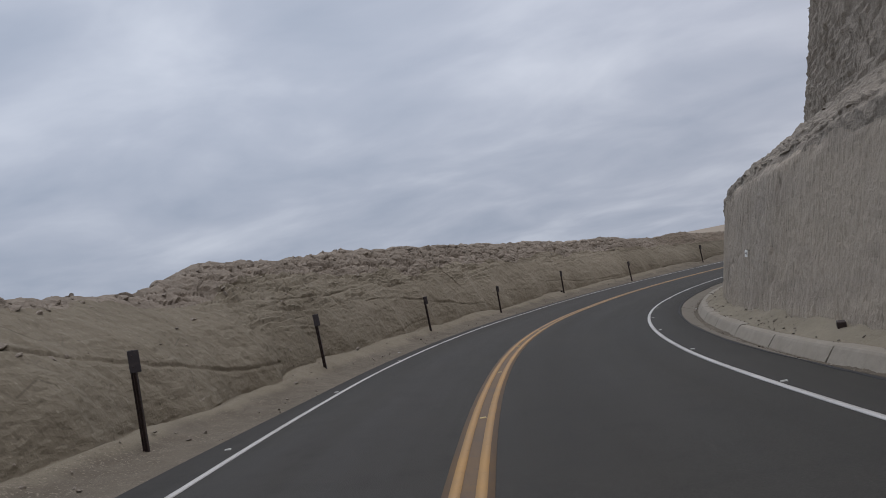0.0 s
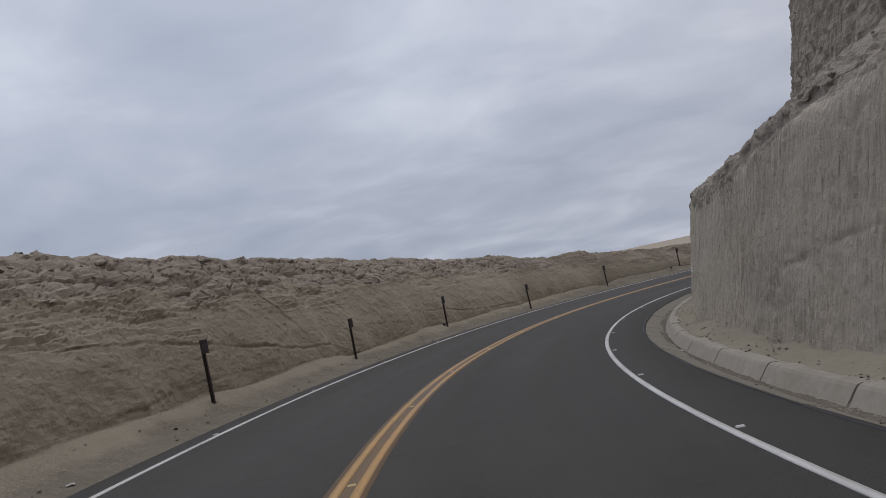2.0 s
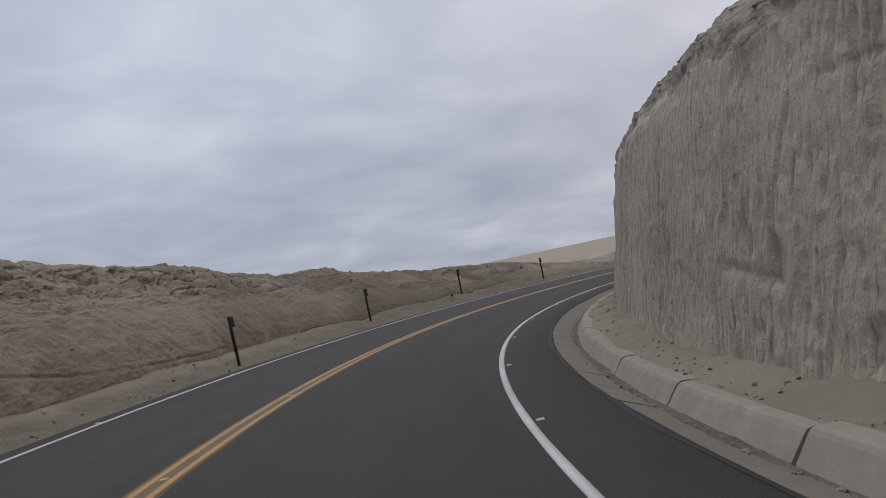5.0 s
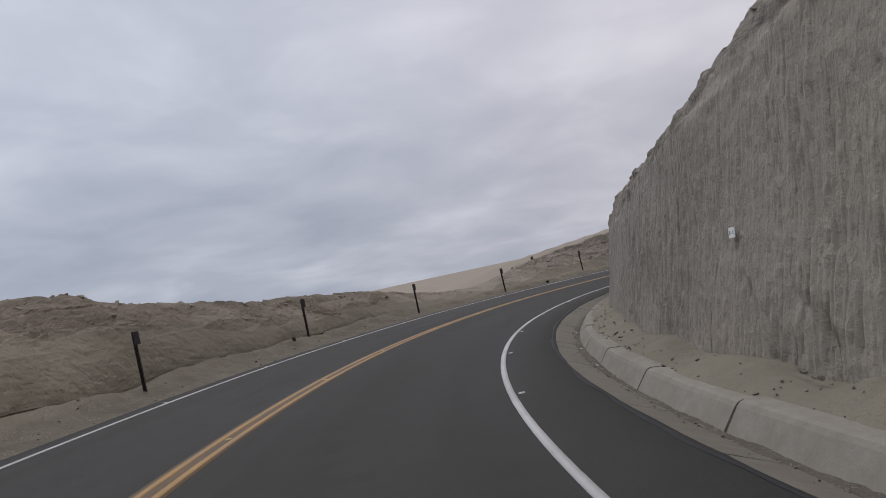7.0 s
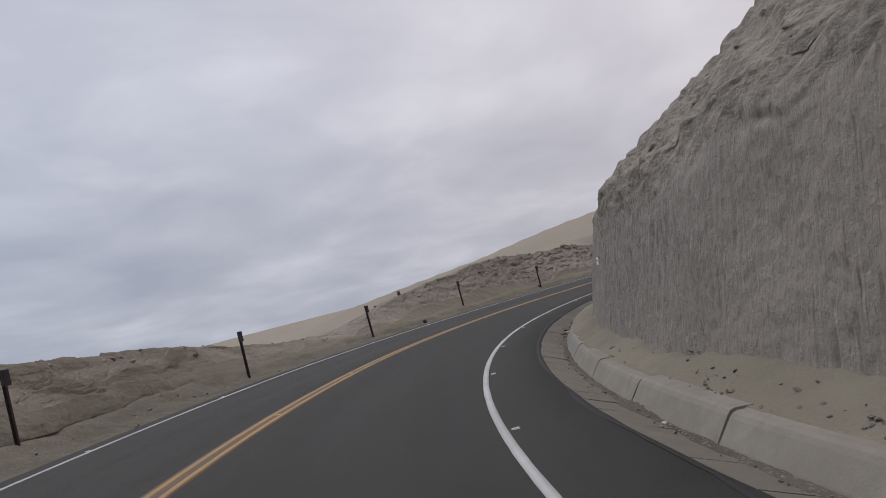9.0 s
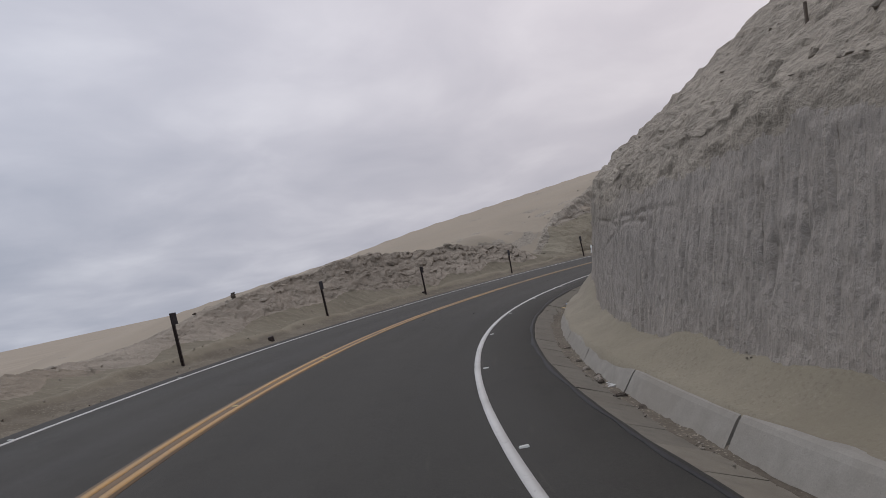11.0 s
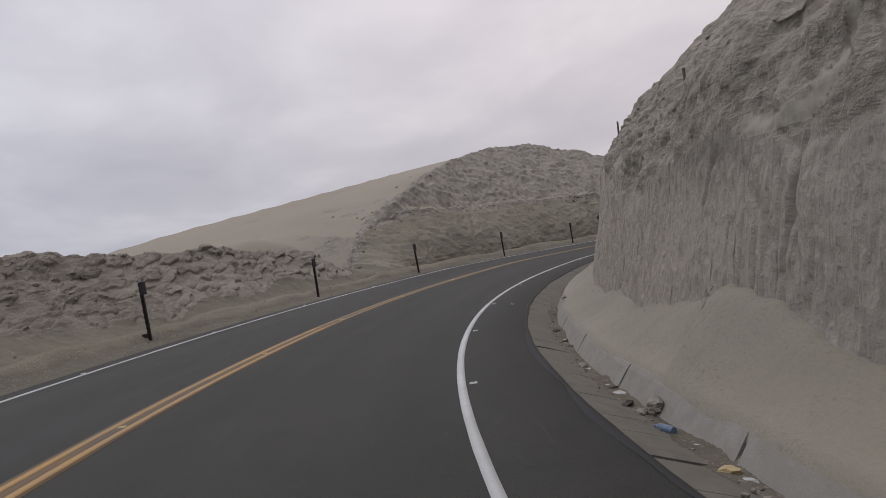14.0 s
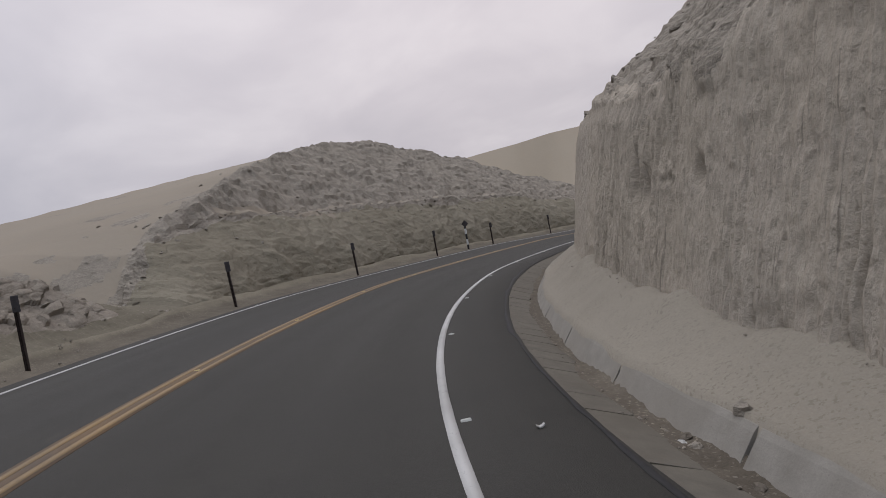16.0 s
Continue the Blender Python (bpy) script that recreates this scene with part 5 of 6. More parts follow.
# ---- delineator posts ----
def bank_height(s, off):
    """The bank's surface height over a place beside the road."""
    i = int(np.clip(np.searchsorted(bank_s, s), 1, len(bank_s) - 1))
    row = bank_P[i]
    q = at(s, off)
    j = int(np.argmin((row[:, 0] - q[0]) ** 2 + (row[:, 1] - q[1]) ** 2))
    return float(row[j, 2])


def make_post(name, plate_turn):
    post = empty(name, Matrix(), "dark brown steel delineator post with a small weathered plate", "delineator post", "delineator posts along the bend")
    bm = box_bm(0.012, 0.055, 1.75, 0, 0, 0.525, 0.002)
    for x in (-0.032, 0.032):
        fl = box_bm(0.010, 0.05, 1.75, x, 0, 0.525, 0.002)
        tmp = bpy.data.meshes.new("tmp")
        fl.to_mesh(tmp)
        fl.free()
        bm.from_mesh(tmp)
        bpy.data.meshes.remove(tmp)
    web = box_bm(0.066, 0.012, 1.75, 0, 0.0, 0.525, 0.002)
    tmp = bpy.data.meshes.new("tmp")
    web.to_mesh(tmp)
    web.free()
    bm.from_mesh(tmp)
    bpy.data.meshes.remove(tmp)
    part("shaft", bm, M_POST, post)
    pl = box_bm(0.15, 0.010, 0.30, 0.035, -0.035, 1.245, 0.004)
    bmesh.ops.rotate(pl, cent=(0, 0, 1.2), matrix=Matrix.Rotation(radians(plate_turn), 3, "Z"), verts=pl.verts)
    plate = part("reflector_plate", pl, M_PLATE, post, "dull dark grey plate bolted to the top")
    for z in (1.17, 1.32):
        bt = bmesh.new()
        bmesh.ops.create_cone(bt, cap_ends=True, segments=8, radius1=0.011, radius2=0.009, depth=0.012)
        bmesh.ops.rotate(bt, cent=(0, 0, 0), matrix=Matrix.Rotation(radians(90), 3, "X"), verts=bt.verts)
        bmesh.ops.translate(bt, vec=(0.02, -0.045, z), verts=bt.verts)
        bmesh.ops.rotate(bt, cent=(0, 0, 1.2), matrix=Matrix.Rotation(radians(plate_turn), 3, "Z"), verts=bt.verts)
        part("bolt", bt, M_POST, plate)
    return post


POSTS = ((6.43, -4.54, 0), (14.0, -4.70, 0), (22.96, -4.81, 1), (30.43, -4.75, 1), (38.21, -4.88, 0), (45.16, -4.09, 1), (54.62, -4.74, 1), (62.87, -5.01, 1), (69.78, -4.23, 0),
         (78.07, -4.39, 1), (86.28, -4.58, 0), (93.52, -4.34, 1), (101.31, -4.17, 0), (108.52, -4.05, 0), (116.55, -4.02, 0), (124.6, -4.15, 0), (131.3, -4.1, 1), (139.25, -4.2, 0))


def posts():
    facing, turned = make_post("delineator_post", 8), make_post("delineator_post", 58)
    used = {0: False, 1: False}
    for s, off, kind in POSTS:
        z = bank_height(s, off)
        p = at(s, off)
        m = pose(float(p[0]), float(p[1]), z - 0.02, wobble(0, 3.0), wobble(0, 3.0), math.degrees(heading(s)) + wobble(0, 14))
        proto = turned if kind else facing
        if not used[kind]:
            proto.matrix_basis, used[kind] = m, True
        else:
            copy_thing(proto, m)


posts()


def curve_sign():
    s, off = 127.9, -3.95
    p = at(s, off)
    sign = empty("curve_sign", pose(float(p[0]), float(p[1]), bank_height(s, off) - 0.03, 0, 2, math.degrees(heading(s))), "black and white banded pole with a small dark diamond panel", "road sign")
    n, top = 5, 1.55
    for i in range(n):
        bm = bmesh.new()
        bmesh.ops.create_cone(bm, cap_ends=True, segments=14, radius1=0.06, radius2=0.06, depth=top / n)
        bmesh.ops.translate(bm, vec=(0, 0, top / n * (i + 0.5)), verts=bm.verts)
        part("pole_band", bm, M_BLACK if i % 2 == 0 else M_POLEWHITE, sign, "black painted band" if i % 2 == 0 else "white painted band")
    bm = box_bm(0.31, 0.012, 0.31, 0, 0, 0, 0.012)
    bmesh.ops.rotate(bm, cent=(0, 0, 0), matrix=Matrix.Rotation(radians(45), 3, "Y"), verts=bm.verts)
    bmesh.ops.translate(bm, vec=(0.05, -0.055, 1.52), verts=bm.verts)
    part("panel", bm, M_PLATE, sign, "dark diamond panel")


curve_sign()


# ---- plaques on the cut wall ----
def wall_point(s, h):
    i = int(np.argmin(abs(CLIFF_S - s)))
    want = at(s, float(face_off(s, h)), h)[2]
    col = cliff_P[i, :NF]
    return col[int(np.argmin(abs(col[:, 2] - want)))]


def plaques():
    proto = None
    for s, h, tilt, size in ((16.8, 1.6, 3, 0.78), (31.0, 1.41, 6, 0.78), (47.5, 1.49, -3, 0.64), (64.8, 1.5, 2, 0.78), (79.0, 1.41, -2, 0.76)):
        around = [wall_point(s + d, h + e) for d in (-0.1, 0, 0.1) for e in (-0.08, 0, 0.08)]
        a = heading(s)
        out = np.array([-math.cos(a), -math.sin(a), 0.0])
        c = wall_point(s, h)
        reach = max(float((q - c) @ out) for q in around)
        c = c + out * (reach + 0.036)
        m = pose(float(c[0]), float(c[1]), float(c[2]), 0, 0, math.degrees(a) - 86) @ pose(0, 0, 0, -9, tilt, 0) @ Matrix.Scale(size, 4)
        if proto and s < 78:
            copy_thing(proto, m)
            continue
        readable = s > 78
        proto = empty("wall_plaque", m, "small white plaque lettered 21+500 pinned to sandstone" if readable else "small square white plaque with dark marks pinned to sandstone", "plaque", "plaques on the cut wall")
        part("plate", box_bm(0.31 if readable else 0.27, 0.016, 0.245, 0, 0, 0, 0.006), M_PLAQUE, proto)
        if readable:
            cu = bpy.data.curves.new("lettering", "FONT")
            cu.body, cu.size, cu.extrude = "21+500", 0.115, 0.001
            cu.align_x, cu.align_y = "CENTER", "CENTER"
            cu.materials.append(M_FADEDINK)
            ob = new("lettering", cu)
            ob.parent = proto
            ob.matrix_basis = pose(0, -0.0102, -0.01, 90, 0, 0) @ Matrix.Diagonal((0.78, 1.15, 1, 1))
            tagged(ob, "dark stencilled characters 21+500")
        for i, (x, w, t, hh_) in enumerate(() if readable else ((-0.085, 0.009, 0.09, 8), (-0.05, 0.009, 0.08, -10), (0.0, 0.010, 0.025, 30), (0.045, 0.009, 0.09, 5), (0.08, 0.009, 0.085, -4))):
            bm = box_bm(w, 0.004, t, 0, 0, 0)
            bmesh.ops.rotate(bm, cent=(0, 0, 0), matrix=Matrix.Rotation(radians(hh_), 3, "Y"), verts=bm.verts)
            bmesh.ops.translate(bm, vec=(x, -0.0095, wobble(i, 0.02)), verts=bm.verts)
            part("mark", bm, M_FADEDINK, proto, "dark painted stroke")
        for x in (-0.12, 0.12):
            bm = bmesh.new()
            bmesh.ops.create_cone(bm, cap_ends=True, segments=8, radius1=0.007, radius2=0.006, depth=0.12)
            bmesh.ops.rotate(bm, cent=(0, 0, 0), matrix=Matrix.Rotation(radians(90), 3, "X"), verts=bm.verts)
            bmesh.ops.translate(bm, vec=(x, 0.046, 0.11), verts=bm.verts)
            part("pin", bm, M_POST, proto)


plaques()


# ---- loose rock ----
def rock_shape(seed, sub=2, flat=0.7):
    """Points and triangles of one broken stone about 1 m across."""
    bm = bmesh.new()
    bmesh.ops.create_icosphere(bm, subdivisions=sub, radius=0.5)
    rng = np.random.RandomState(seed)
    planes = [(Vector(rng.normal(size=3)).normalized(), 0.20 + 0.16 * rng.rand()) for _ in range(11)]
    for v in bm.verts:
        for n, d in planes:
            over = v.co.dot(n) - d
            if over > 0:
                v.co -= n * over
        v.co += Vector(rng.normal(size=3)) * 0.006
        v.co.z *= flat
    V = np.array([v.co[:] for v in bm.verts])
    Fc = np.array([[v.index for v in f.verts] for f in bm.faces])
    bm.free()
    return V, Fc


SHAPES = [rock_shape(200 + i, 2, 0.55 + 0.06 * i) for i in range(6)]
SMALL = [rock_shape(300 + i, 1, 0.6 + 0.05 * i) for i in range(5)]


def scatter(name, places, mat, shapes, label, category):
    """places: (x, y, z, size). All joined in one mesh."""
    rng = np.random.RandomState(len(places))
    vs, fs, n = [], [], 0
    for k, (x, y, z, size) in enumerate(places):
        V, Fc = shapes[k % len(shapes)]
        e = Euler(rng.uniform(-0.5, 0.5, 2).tolist() + [rng.uniform(0, 6.3)]).to_matrix()
        W = (V * size * rng.uniform(0.75, 1.3, 3)) @ np.array(e).T + (x, y, z)
        vs.append(W)
        fs.append(Fc + n)
        n += len(V)
    ob = new(name, mesh_from(name, np.concatenate(vs), np.concatenate(fs), [mat], None, False))
    return tagged(ob, label, category, kind="stuff")


def rubble_on_bank():
    rng = np.random.RandomState(4)
    out = []
    n, m, _ = bank_P.shape
    while len(out) < 2600:
        s = rng.uniform(2, 150)
        i = int(np.searchsorted(bank_s, s))
        if i >= n:
            continue
        r = rng.rand()
        if r < 0.62:
            j = int(rng.normal(80, 5))
        elif r < 0.85:
            j = int(rng.uniform(50, 80))
        else:
            j = int(rng.uniform(16, 50))
        if 74 < s < 86 and rng.rand() < 0.6:
            continue
        size = 0.05 + 0.30 * rng.rand() ** 4.0
        if j < 50:
            size *= 0.4
        if 107 < s and j > 78 and rng.rand() < 0.5:
            j = int(rng.uniform(78, 110))
        if not 14 < j < m - BANK_ROWS + 60:
            continue
        p = bank_P[i, crest_row(j)]
        out.append((p[0], p[1], p[2] - size * 0.10, size))
    while len(out) < 2850:                                   # the loose heap farther on
        s = rng.uniform(80, 107.5)
        i, j = int(np.searchsorted(bank_s, s)), int(rng.uniform(24, 84))
        size = 0.05 + 0.26 * rng.rand() ** 2.8 * float(smooth(80, 96, s) * 0.6 + 0.4)
        p = bank_P[i, crest_row(j)]
        out.append((p[0], p[1], p[2] - size * 0.22, size))
    scatter("rubble", out, M_RUBBLE, SHAPES, "angular tan rubble strewn over the bank's crest", "rubble")


rubble_on_bank()


def scree_on_slope():
    rng = np.random.RandomState(5)
    out = []
    n, m, _ = cliff_P.shape
    for _ in range(1500):
        i = int(np.argmin(abs(CLIFF_S - rng.uniform(2, 112))))
        j = NF + int(86 * rng.rand() ** 1.6)
        size = 0.05 + 0.19 * rng.rand() ** 4.5
        p = cliff_P[i, j]
        out.append((p[0], p[1], p[2] - 0.10 * size, size))
    scatter("scree", out, M_RUBBLE, SHAPES, "loose broken sandstone on the slope over the cut", "scree")


scree_on_slope()


def clods():
    rng = np.random.RandomState(6)
    out = []
    for _ in range(6500):
        s = rng.uniform(2, 104)
        r = rng.rand()
        if r < 0.60:                                        # on the sand verge, thickest behind the kerb
            o = 5.40 + 0.55 * rng.rand() ** 1.5
            top = float(np.interp(s, SAND_S, SAND_H))
            t = float(smooth(5.35, 6.0, o))
            h = 0.055 * (1 - t) + (0.05 + top) * t
            size = 0.008 + (0.075 if s < 62 else 0.030) * rng.rand() ** 5
        elif r < 0.82:                                      # along the foot of the kerb
            o, size = 5.0 - 0.07 * abs(rng.normal()), 0.012 + 0.05 * rng.rand() ** 3
            h = float(np.interp(o, [4.56, 5.0], [-0.03, -0.18]))
        else:                                               # sand strip on the far side
            o = ASPHALT_L - 0.05 - 1.2 * rng.rand()
            h, size = None, 0.015 + 0.10 * rng.rand() ** 5
        p = at(s, o, h or 0)
        z = p[2] if h is not None else bank_height(s, o)
        out.append((p[0], p[1], z + size * 0.15, size))
    for k in range(1500):                                   # gravel on the cone of fallen sand, thickest along its edge
        o = 5.40 + 0.5 * rng.rand() ** (1.0 if k < 350 else 1.8)
        s = 84.17 + 0.45 * (o - 5.4) + 0.13 * abs(rng.normal()) if k < 350 else 84.0 - 6.0 * rng.rand()
        top = float(np.interp(s, SAND_S, SAND_H))
        t = float(smooth(5.35, 6.0, o))
        past = s - 84.15 - 0.45 * (o - 5.4)
        rise = 0.15 * math.exp(-(past / (0.7 if past < 0 else 0.16)) ** 2) * float(smooth(5.36, 5.6, o))
        size = 0.006 + 0.016 * rng.rand() ** 3
        p = at(s, o, 0.055 * (1 - t) + (0.05 + top) * t + rise)
        out.append((p[0], p[1], p[2] + size * 0.3, size))
    scatter("clods", out, M_CLOD, SMALL, "small stones and clods on the sand and along the kerb", "pebbles")


clods()


def boulders():
    proto = []
    for i, (V, Fc) in enumerate(SHAPES):
        proto.append(mesh_from("boulder", V, Fc, [M_RUBBLE], None, False))
    rng = np.random.RandomState(8)
    spots = []
    for s in (12.6, 18.0, 22.4, 23.6, 27.3, 29.4, 33.0, 41.0, 52.0, 96.5, 104.0):
        i = int(np.searchsorted(bank_s, s))
        j = int(rng.uniform(75, 81))
        spots.append((bank_P[i, crest_row(j)], 0.32 + 0.3 * rng.rand(), "tan sandstone boulder resting on the bank's crest"))
    for s, o, size in ((19.2, 8.4, 0.5), (20.4, 8.9, 0.45), (18.3, 7.8, 0.3), (80.6, 7.7, 0.48), (64.0, 7.3, 0.3), (94.6, 8.2, 0.4), (68.0, 8.4, 0.4), (52.6, 8.8, 0.4), (67.2, 6.75, 0.35)):
        spots.append((slope_point(s, o), size, "grey-tan sandstone boulder lodged on the slope over the cut"))
    for k, (p, size, label) in enumerate(spots):
        ob = new("boulder", proto[k % len(proto)])
        ob.matrix_basis = pose(float(p[0]), float(p[1]), float(p[2]) - (0.16 if "crest" in label else 0.34) * size, rng.uniform(-20, 20), rng.uniform(-20, 20), rng.uniform(0, 360))
        ob.scale = (size * 1.2, size, size)
        tagged(ob, label, "boulder", "boulders")


boulders()


# ---- small things ----
def stakes():
    for s, o in ((30.2, 8.5), (58.0, 7.85), (68.6, 7.6), (87.5, 6.98), (94.0, 6.93)):
        p = slope_point(s, o)
        bm = box_bm(0.03, 0.03, 0.34, 0, 0, 0.09, 0.004)
        me = bpy.data.meshes.new("survey_stake")
        bm.to_mesh(me)
        bm.free()
        me.materials.append(M_WOOD)
        ob = new("survey_stake", me)
        ob.matrix_basis = pose(float(p[0]), float(p[1]), float(p[2]), wobble(0, 14), wobble(0, 14), 20)
        tagged(ob, "short grey wooden stake driven into the rocky slope", "stake", "survey stakes")


stakes()


def stumps():
    for s, off, w, h, label in ((82.0, -4.15, 0.16, 0.14, "dark cut-off post stump standing in roadside sand"), (38.2, -5.02, 0.14, 0.10, "dark brown block lying at a post's foot"),
                                (93.6, -4.52, 0.12, 0.11, "dark brown block lying at a post's foot"), (61.8, -4.9, 0.12, 0.08, "dark brown block lying in roadside sand"),
                                (9.7, 5.85, 0.17, 0.15, "dark broken brick lying on the sand verge")):
        p = at(s, off)
        z = bank_height(s, off) if off < 0 else float(p[2]) + 0.15
        bm = box_bm(w, w * 0.8, h + 0.06, 0, 0, h / 2 - 0.03, 0.012)
        me = bpy.data.meshes.new("post_stump")
        bm.to_mesh(me)
        bm.free()
        me.materials.append(M_POST)
        ob = new("post_stump" if off < 0 else "broken_brick", me)
        ob.matrix_basis = pose(float(p[0]), float(p[1]), z, wobble(0, 12), wobble(0, 12), wobble(0, 180))
        tagged(ob, label, "stump" if off < 0 else "brick")


stumps()


def stone_mesh(name, seed, mat):
    V, Fc = rock_shape(seed, 2, 0.75)
    return mesh_from(name, V, Fc, [mat], None, False)


def roadside_stones():
    """A little stack of stones on the low crest, and single stones by the road."""
    p = at(85.2, -7.7)
    z = bank_height(85.2, -7.7)
    cairn = empty("stone_cairn", pose(float(p[0]), float(p[1]), z - 0.03, 0, 0, 30) @ Matrix.Scale(0.6, 4), "small stack of dark stones on the sandy crest", "cairn")
    for k, (x, y, h, sx, sy, sz) in enumerate(((0, 0, 0.10, 0.40, 0.34, 0.30), (-0.08, 0.03, 0.27, 0.24, 0.22, 0.20), (0.10, -0.02, 0.27, 0.22, 0.20, 0.20), (0.02, 0.0, 0.40, 0.36, 0.26, 0.12))):
        ob = new("stone", stone_mesh("stone", 520 + k, M_DARKSTONE))
        ob.parent = cairn
        ob.matrix_basis = pose(x, y, h, 0, 0, 40 * k) @ Matrix.Diagonal((sx * 1.3, sy * 1.3, sz * 1.5, 1))
    for s, off, size, mat, label in ((17.0, -5.0, 0.20, M_CLOD, "flat tan stone half sunk in roadside sand"), (83.4, -7.9, 0.20, M_DARKSTONE, "dark stone lying on the sandy crest"),
                                     (12.0, -4.6, 0.12, M_CLOD, "small tan stone lying in roadside sand")):
        p = at(s, off)
        ob = new("loose_stone", stone_mesh("loose_stone", int(600 + s), mat))
        ob.matrix_basis = pose(float(p[0]), float(p[1]), bank_height(s, off) + 0.2 * size, 0, 0, 50 * s) @ Matrix.Diagonal((size * 1.5, size, size * 0.8, 1))
        tagged(ob, label, "stone", "loose stones beside the road")


roadside_stones()


def road_debris():
    """Thin scraps on the asphalt and a paper beside it."""
    for s, off, sx, sy, turn, mat, name, label in ((82.4, 0.76, 0.09, 0.025, 20, M_BLACK, "tyre_scrap", "thin black strip of tyre lying on asphalt"),
                                                   (82.5, 2.33, 0.08, 0.025, 5, M_BLACK, "tyre_scrap", "thin black strip of tyre lying on asphalt"),
                                                   (93.9, 4.13, 0.06, 0.04, 0, M_PAPER, "paper_scrap", "small flat white scrap lying on asphalt"),
                                                   (17.6, -3.93, 0.10, 0.07, 30, M_PAPER, "paper_scrap", "small white paper scrap at the asphalt's edge")):
        bm = box_bm(sx, sy, 0.010, 0, 0, 0.005)
        bmesh.ops.subdivide_edges(bm, edges=list(bm.edges), cuts=2, use_grid_fill=True)
        for v in bm.verts:
            v.co.z += 0.018 * math.sin(40 * v.co.x + 9 * s) ** 2
            v.co.y += 0.15 * sy * math.sin(55 * v.co.x)
        me = bpy.data.meshes.new(name)
        bm.to_mesh(me)
        bm.free()
        me.materials.append(mat)
        ob = new(name, me)
        p = at(s, off)
        z = bank_height(s, off) + 0.01 if off < ASPHALT_L else float(p[2]) + 0.002
        ob.matrix_basis = pose(float(p[0]), float(p[1]), z, 0, 0, math.degrees(heading(s)) + turn)
        tagged(ob, label, "litter", "scraps on the road")


road_debris()


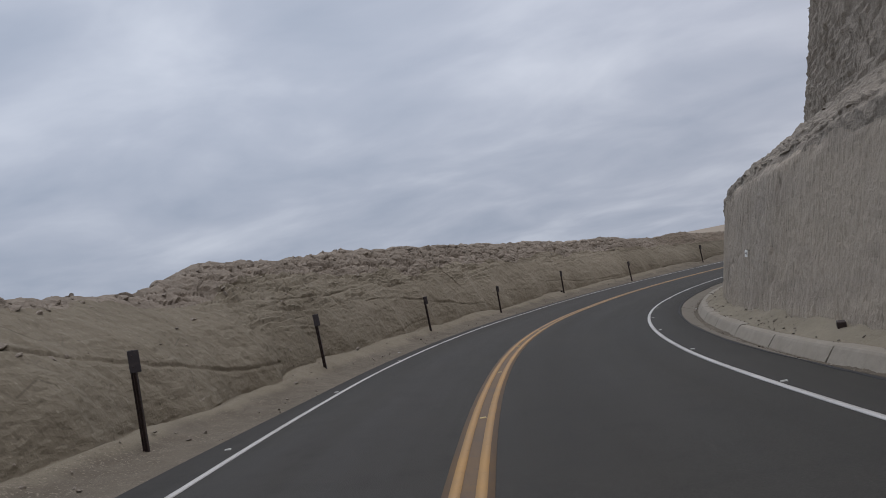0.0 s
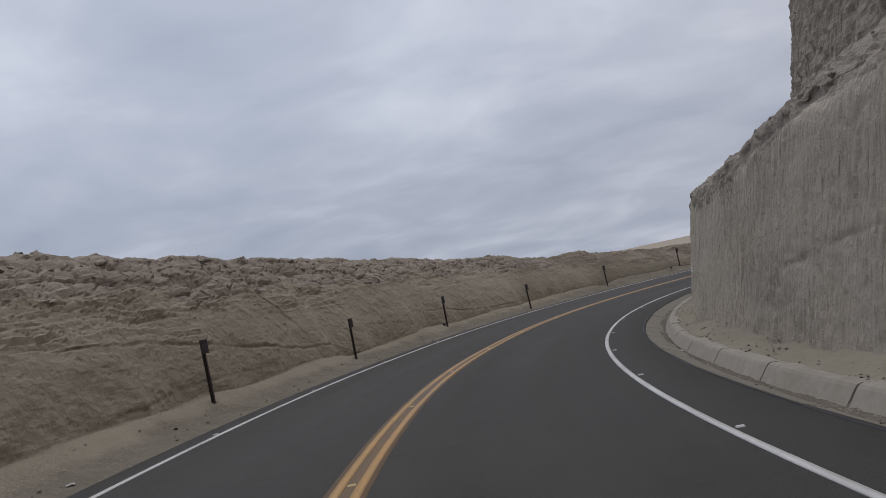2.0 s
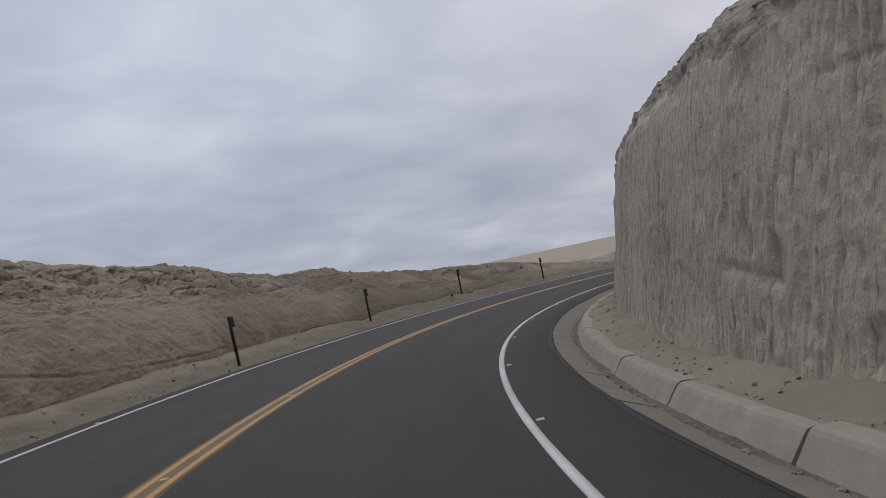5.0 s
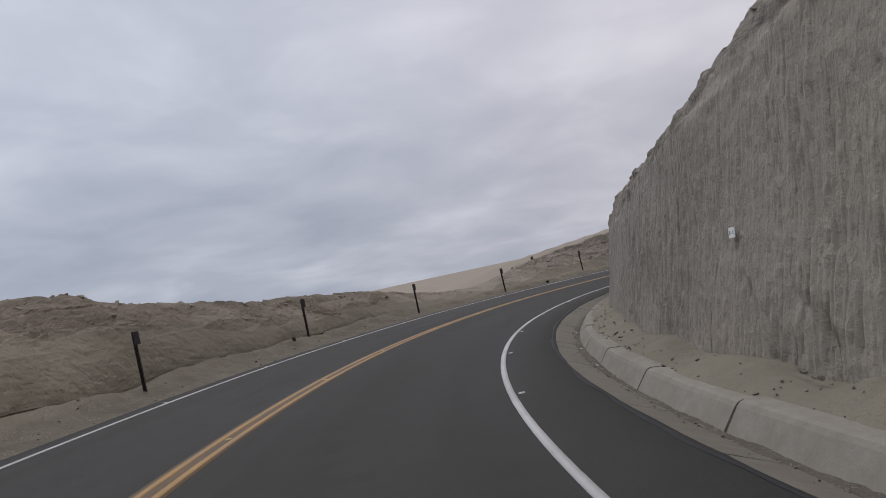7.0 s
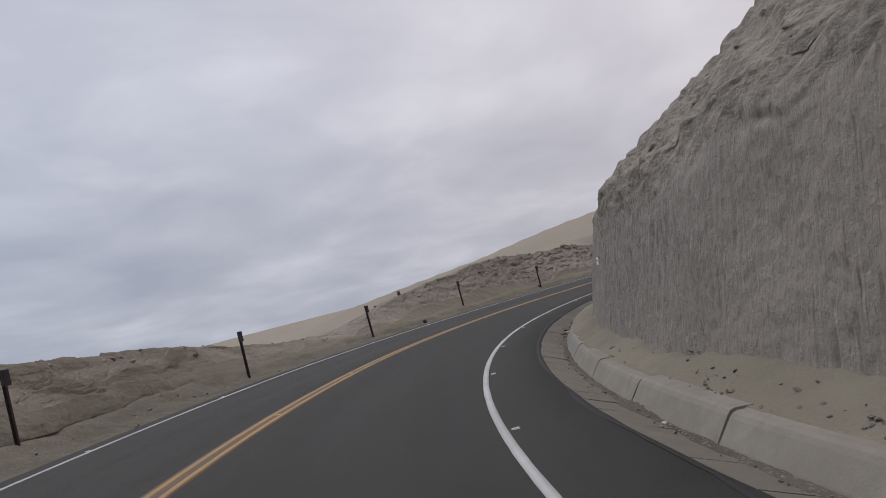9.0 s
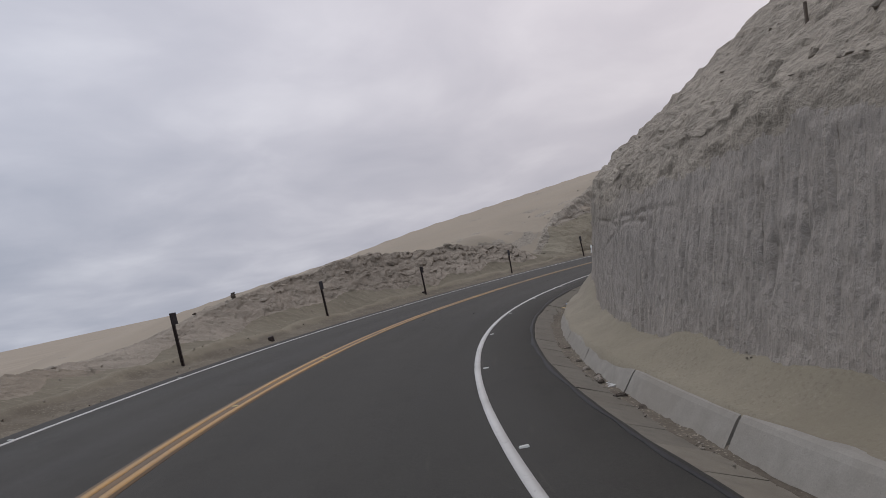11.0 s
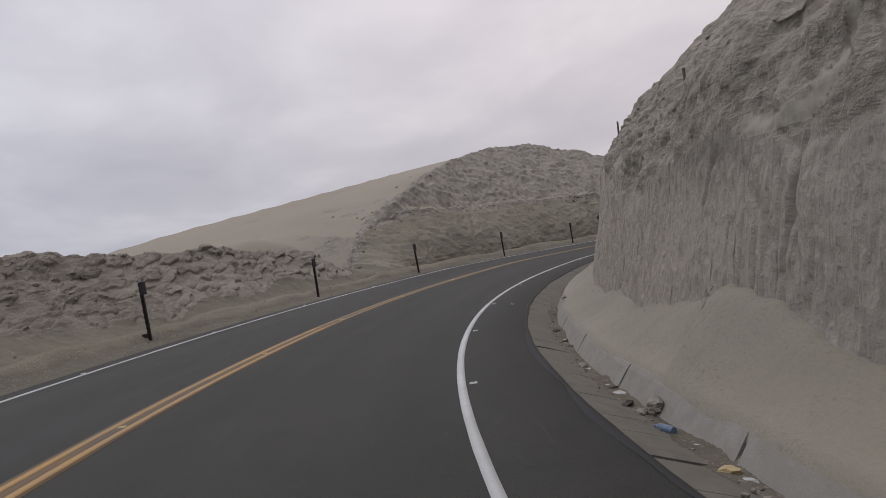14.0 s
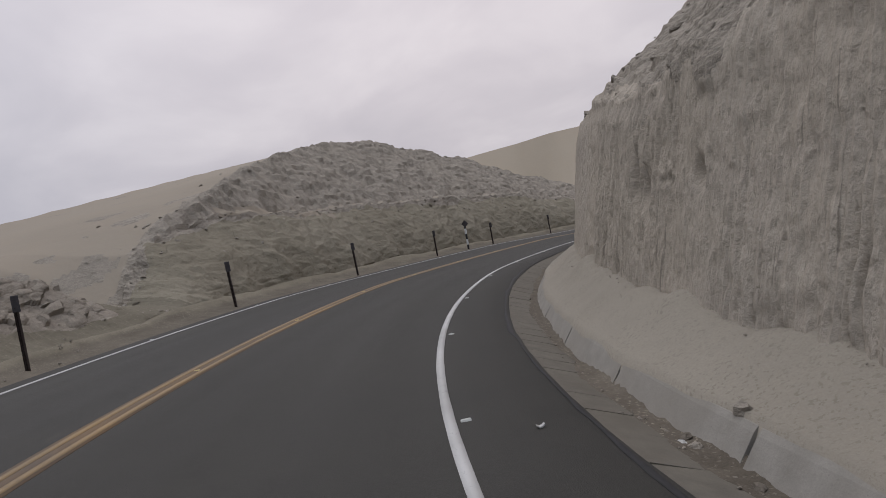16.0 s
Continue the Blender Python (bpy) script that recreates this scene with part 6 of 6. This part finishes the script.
def litter():
    rng = np.random.RandomState(12)

    def scrap(name, mat, sx, sy, sz, s, off, label):
        bm = bmesh.new()
        bmesh.ops.create_icosphere(bm, subdivisions=2, radius=0.5)
        for v in bm.verts:
            v.co *= 0.75 + 0.5 * rng.rand()
            v.co = Vector((v.co.x * sx, v.co.y * sy, v.co.z * sz))
        me = bpy.data.meshes.new(name)
        bm.to_mesh(me)
        bm.free()
        me.materials.append(mat)
        ob = new(name, me)
        h = float(np.interp(off, [4.5, 5.0, 5.04, 5.2, 5.3], [-0.02, -0.185, -0.19, 0.03, 0.08]))
        p = at(s, off, h + sz * 0.3)
        ob.matrix_basis = pose(*[float(c) for c in p], 0, 0, rng.uniform(0, 360))
        tagged(ob, label, "litter", "litter in the gutter")

    def bottle(s, off, turn, label):
        bm = bmesh.new()
        prof = [(0.0, 0.0), (0.030, 0.002), (0.033, 0.02), (0.033, 0.13), (0.028, 0.155), (0.013, 0.185), (0.012, 0.205), (0.0, 0.206)]
        rings = []
        for r, z in prof:
            rings.append([bm.verts.new((r * math.cos(a), r * math.sin(a), z)) for a in [i * math.tau / 12 for i in range(12)]])
        for r0, r1 in zip(rings[:-1], rings[1:]):
            for i in range(12):
                bm.faces.new((r0[i], r0[(i + 1) % 12], r1[(i + 1) % 12], r1[i]))
        bmesh.ops.remove_doubles(bm, verts=bm.verts, dist=0.0005)
        me = bpy.data.meshes.new("plastic_bottle")
        bm.to_mesh(me)
        bm.free()
        me.materials.append(M_BOTTLE)
        ob = new("plastic_bottle", me)
        p = at(s, off, -0.145)
        ob.matrix_basis = pose(*[float(c) for c in p], 90, 0, turn)
        tagged(ob, label, "bottle", "litter in the gutter")

    for s, off, k in ((82.32, 4.96, 2), (82.15, 5.0, 0), (84.02, 4.96, 3), (84.34, 4.93, 4), (84.94, 5.0, 1), (85.2, 5.0, 4), (85.35, 4.98, 0), (86.44, 5.0, 0), (86.63, 4.96, 3), (90.09, 4.96, 4), (89.01, 5.03, 1), (88.92, 5.02, 4),
                      (93.62, 5.02, 4), (93.54, 4.97, 0), (93.4, 5.0, 3), (95.5, 5.04, 0), (88.32, 5.02, 4), (73.61, 5.03, 4), (71.94, 5.0, 4), (71.17, 5.0, 3), (70.48, 5.03, 4), (70.33, 5.01, 3), (70.08, 4.98, 3), (69.93, 4.96, 4),
                      (69.92, 5.03, 0), (69.79, 5.03, 0), (69.66, 5.03, 1), (68.98, 4.98, 4), (68.29, 5.0, 4), (82.95, 5.02, 0), (92.6, 5.0, 4), (53.6, 4.98, 0), (51.0, 4.99, 0), (24.3, 4.97, 0), (57.2, 5.0, 0)):
        if k == 0:
            scrap("paper_scrap", M_PAPER, 0.08 + 0.05 * rng.rand(), 0.06, 0.035, s, off, "crumpled dirty white paper scrap lying in the gutter")
        elif k == 1:
            scrap("paper_scrap", M_PAPER, 0.14, 0.09, 0.05, s, off, "larger crumpled white paper lying in the gutter")
        elif k == 2:
            scrap("food_wrapper", M_CARD, 0.15, 0.1, 0.055, s, off, "crumpled yellow-brown wrapper lying in the gutter")
        elif k == 3:
            scrap("gutter_stone", M_CLOD, 0.11, 0.09, 0.07, s, off, "fallen tan stone lying in the gutter")
        else:
            scrap("gutter_stone", M_DARKSTONE, 0.10 + 0.05 * rng.rand(), 0.08, 0.06, s, off, "dark brown stone lying against the kerb's foot")
    scrap("concrete_fragment", M_CLOD, 0.20, 0.15, 0.14, 83.97, 5.08, "broken pale concrete lump leaning on the kerb")
    scrap("gutter_stone", M_CLOD, 0.14, 0.10, 0.10, 93.2, 5.26, "wedge of tan stone lying on the kerb's top")
    bottle(83.31, 4.99, 110, "empty dusty blue plastic bottle lying in the gutter")


litter()
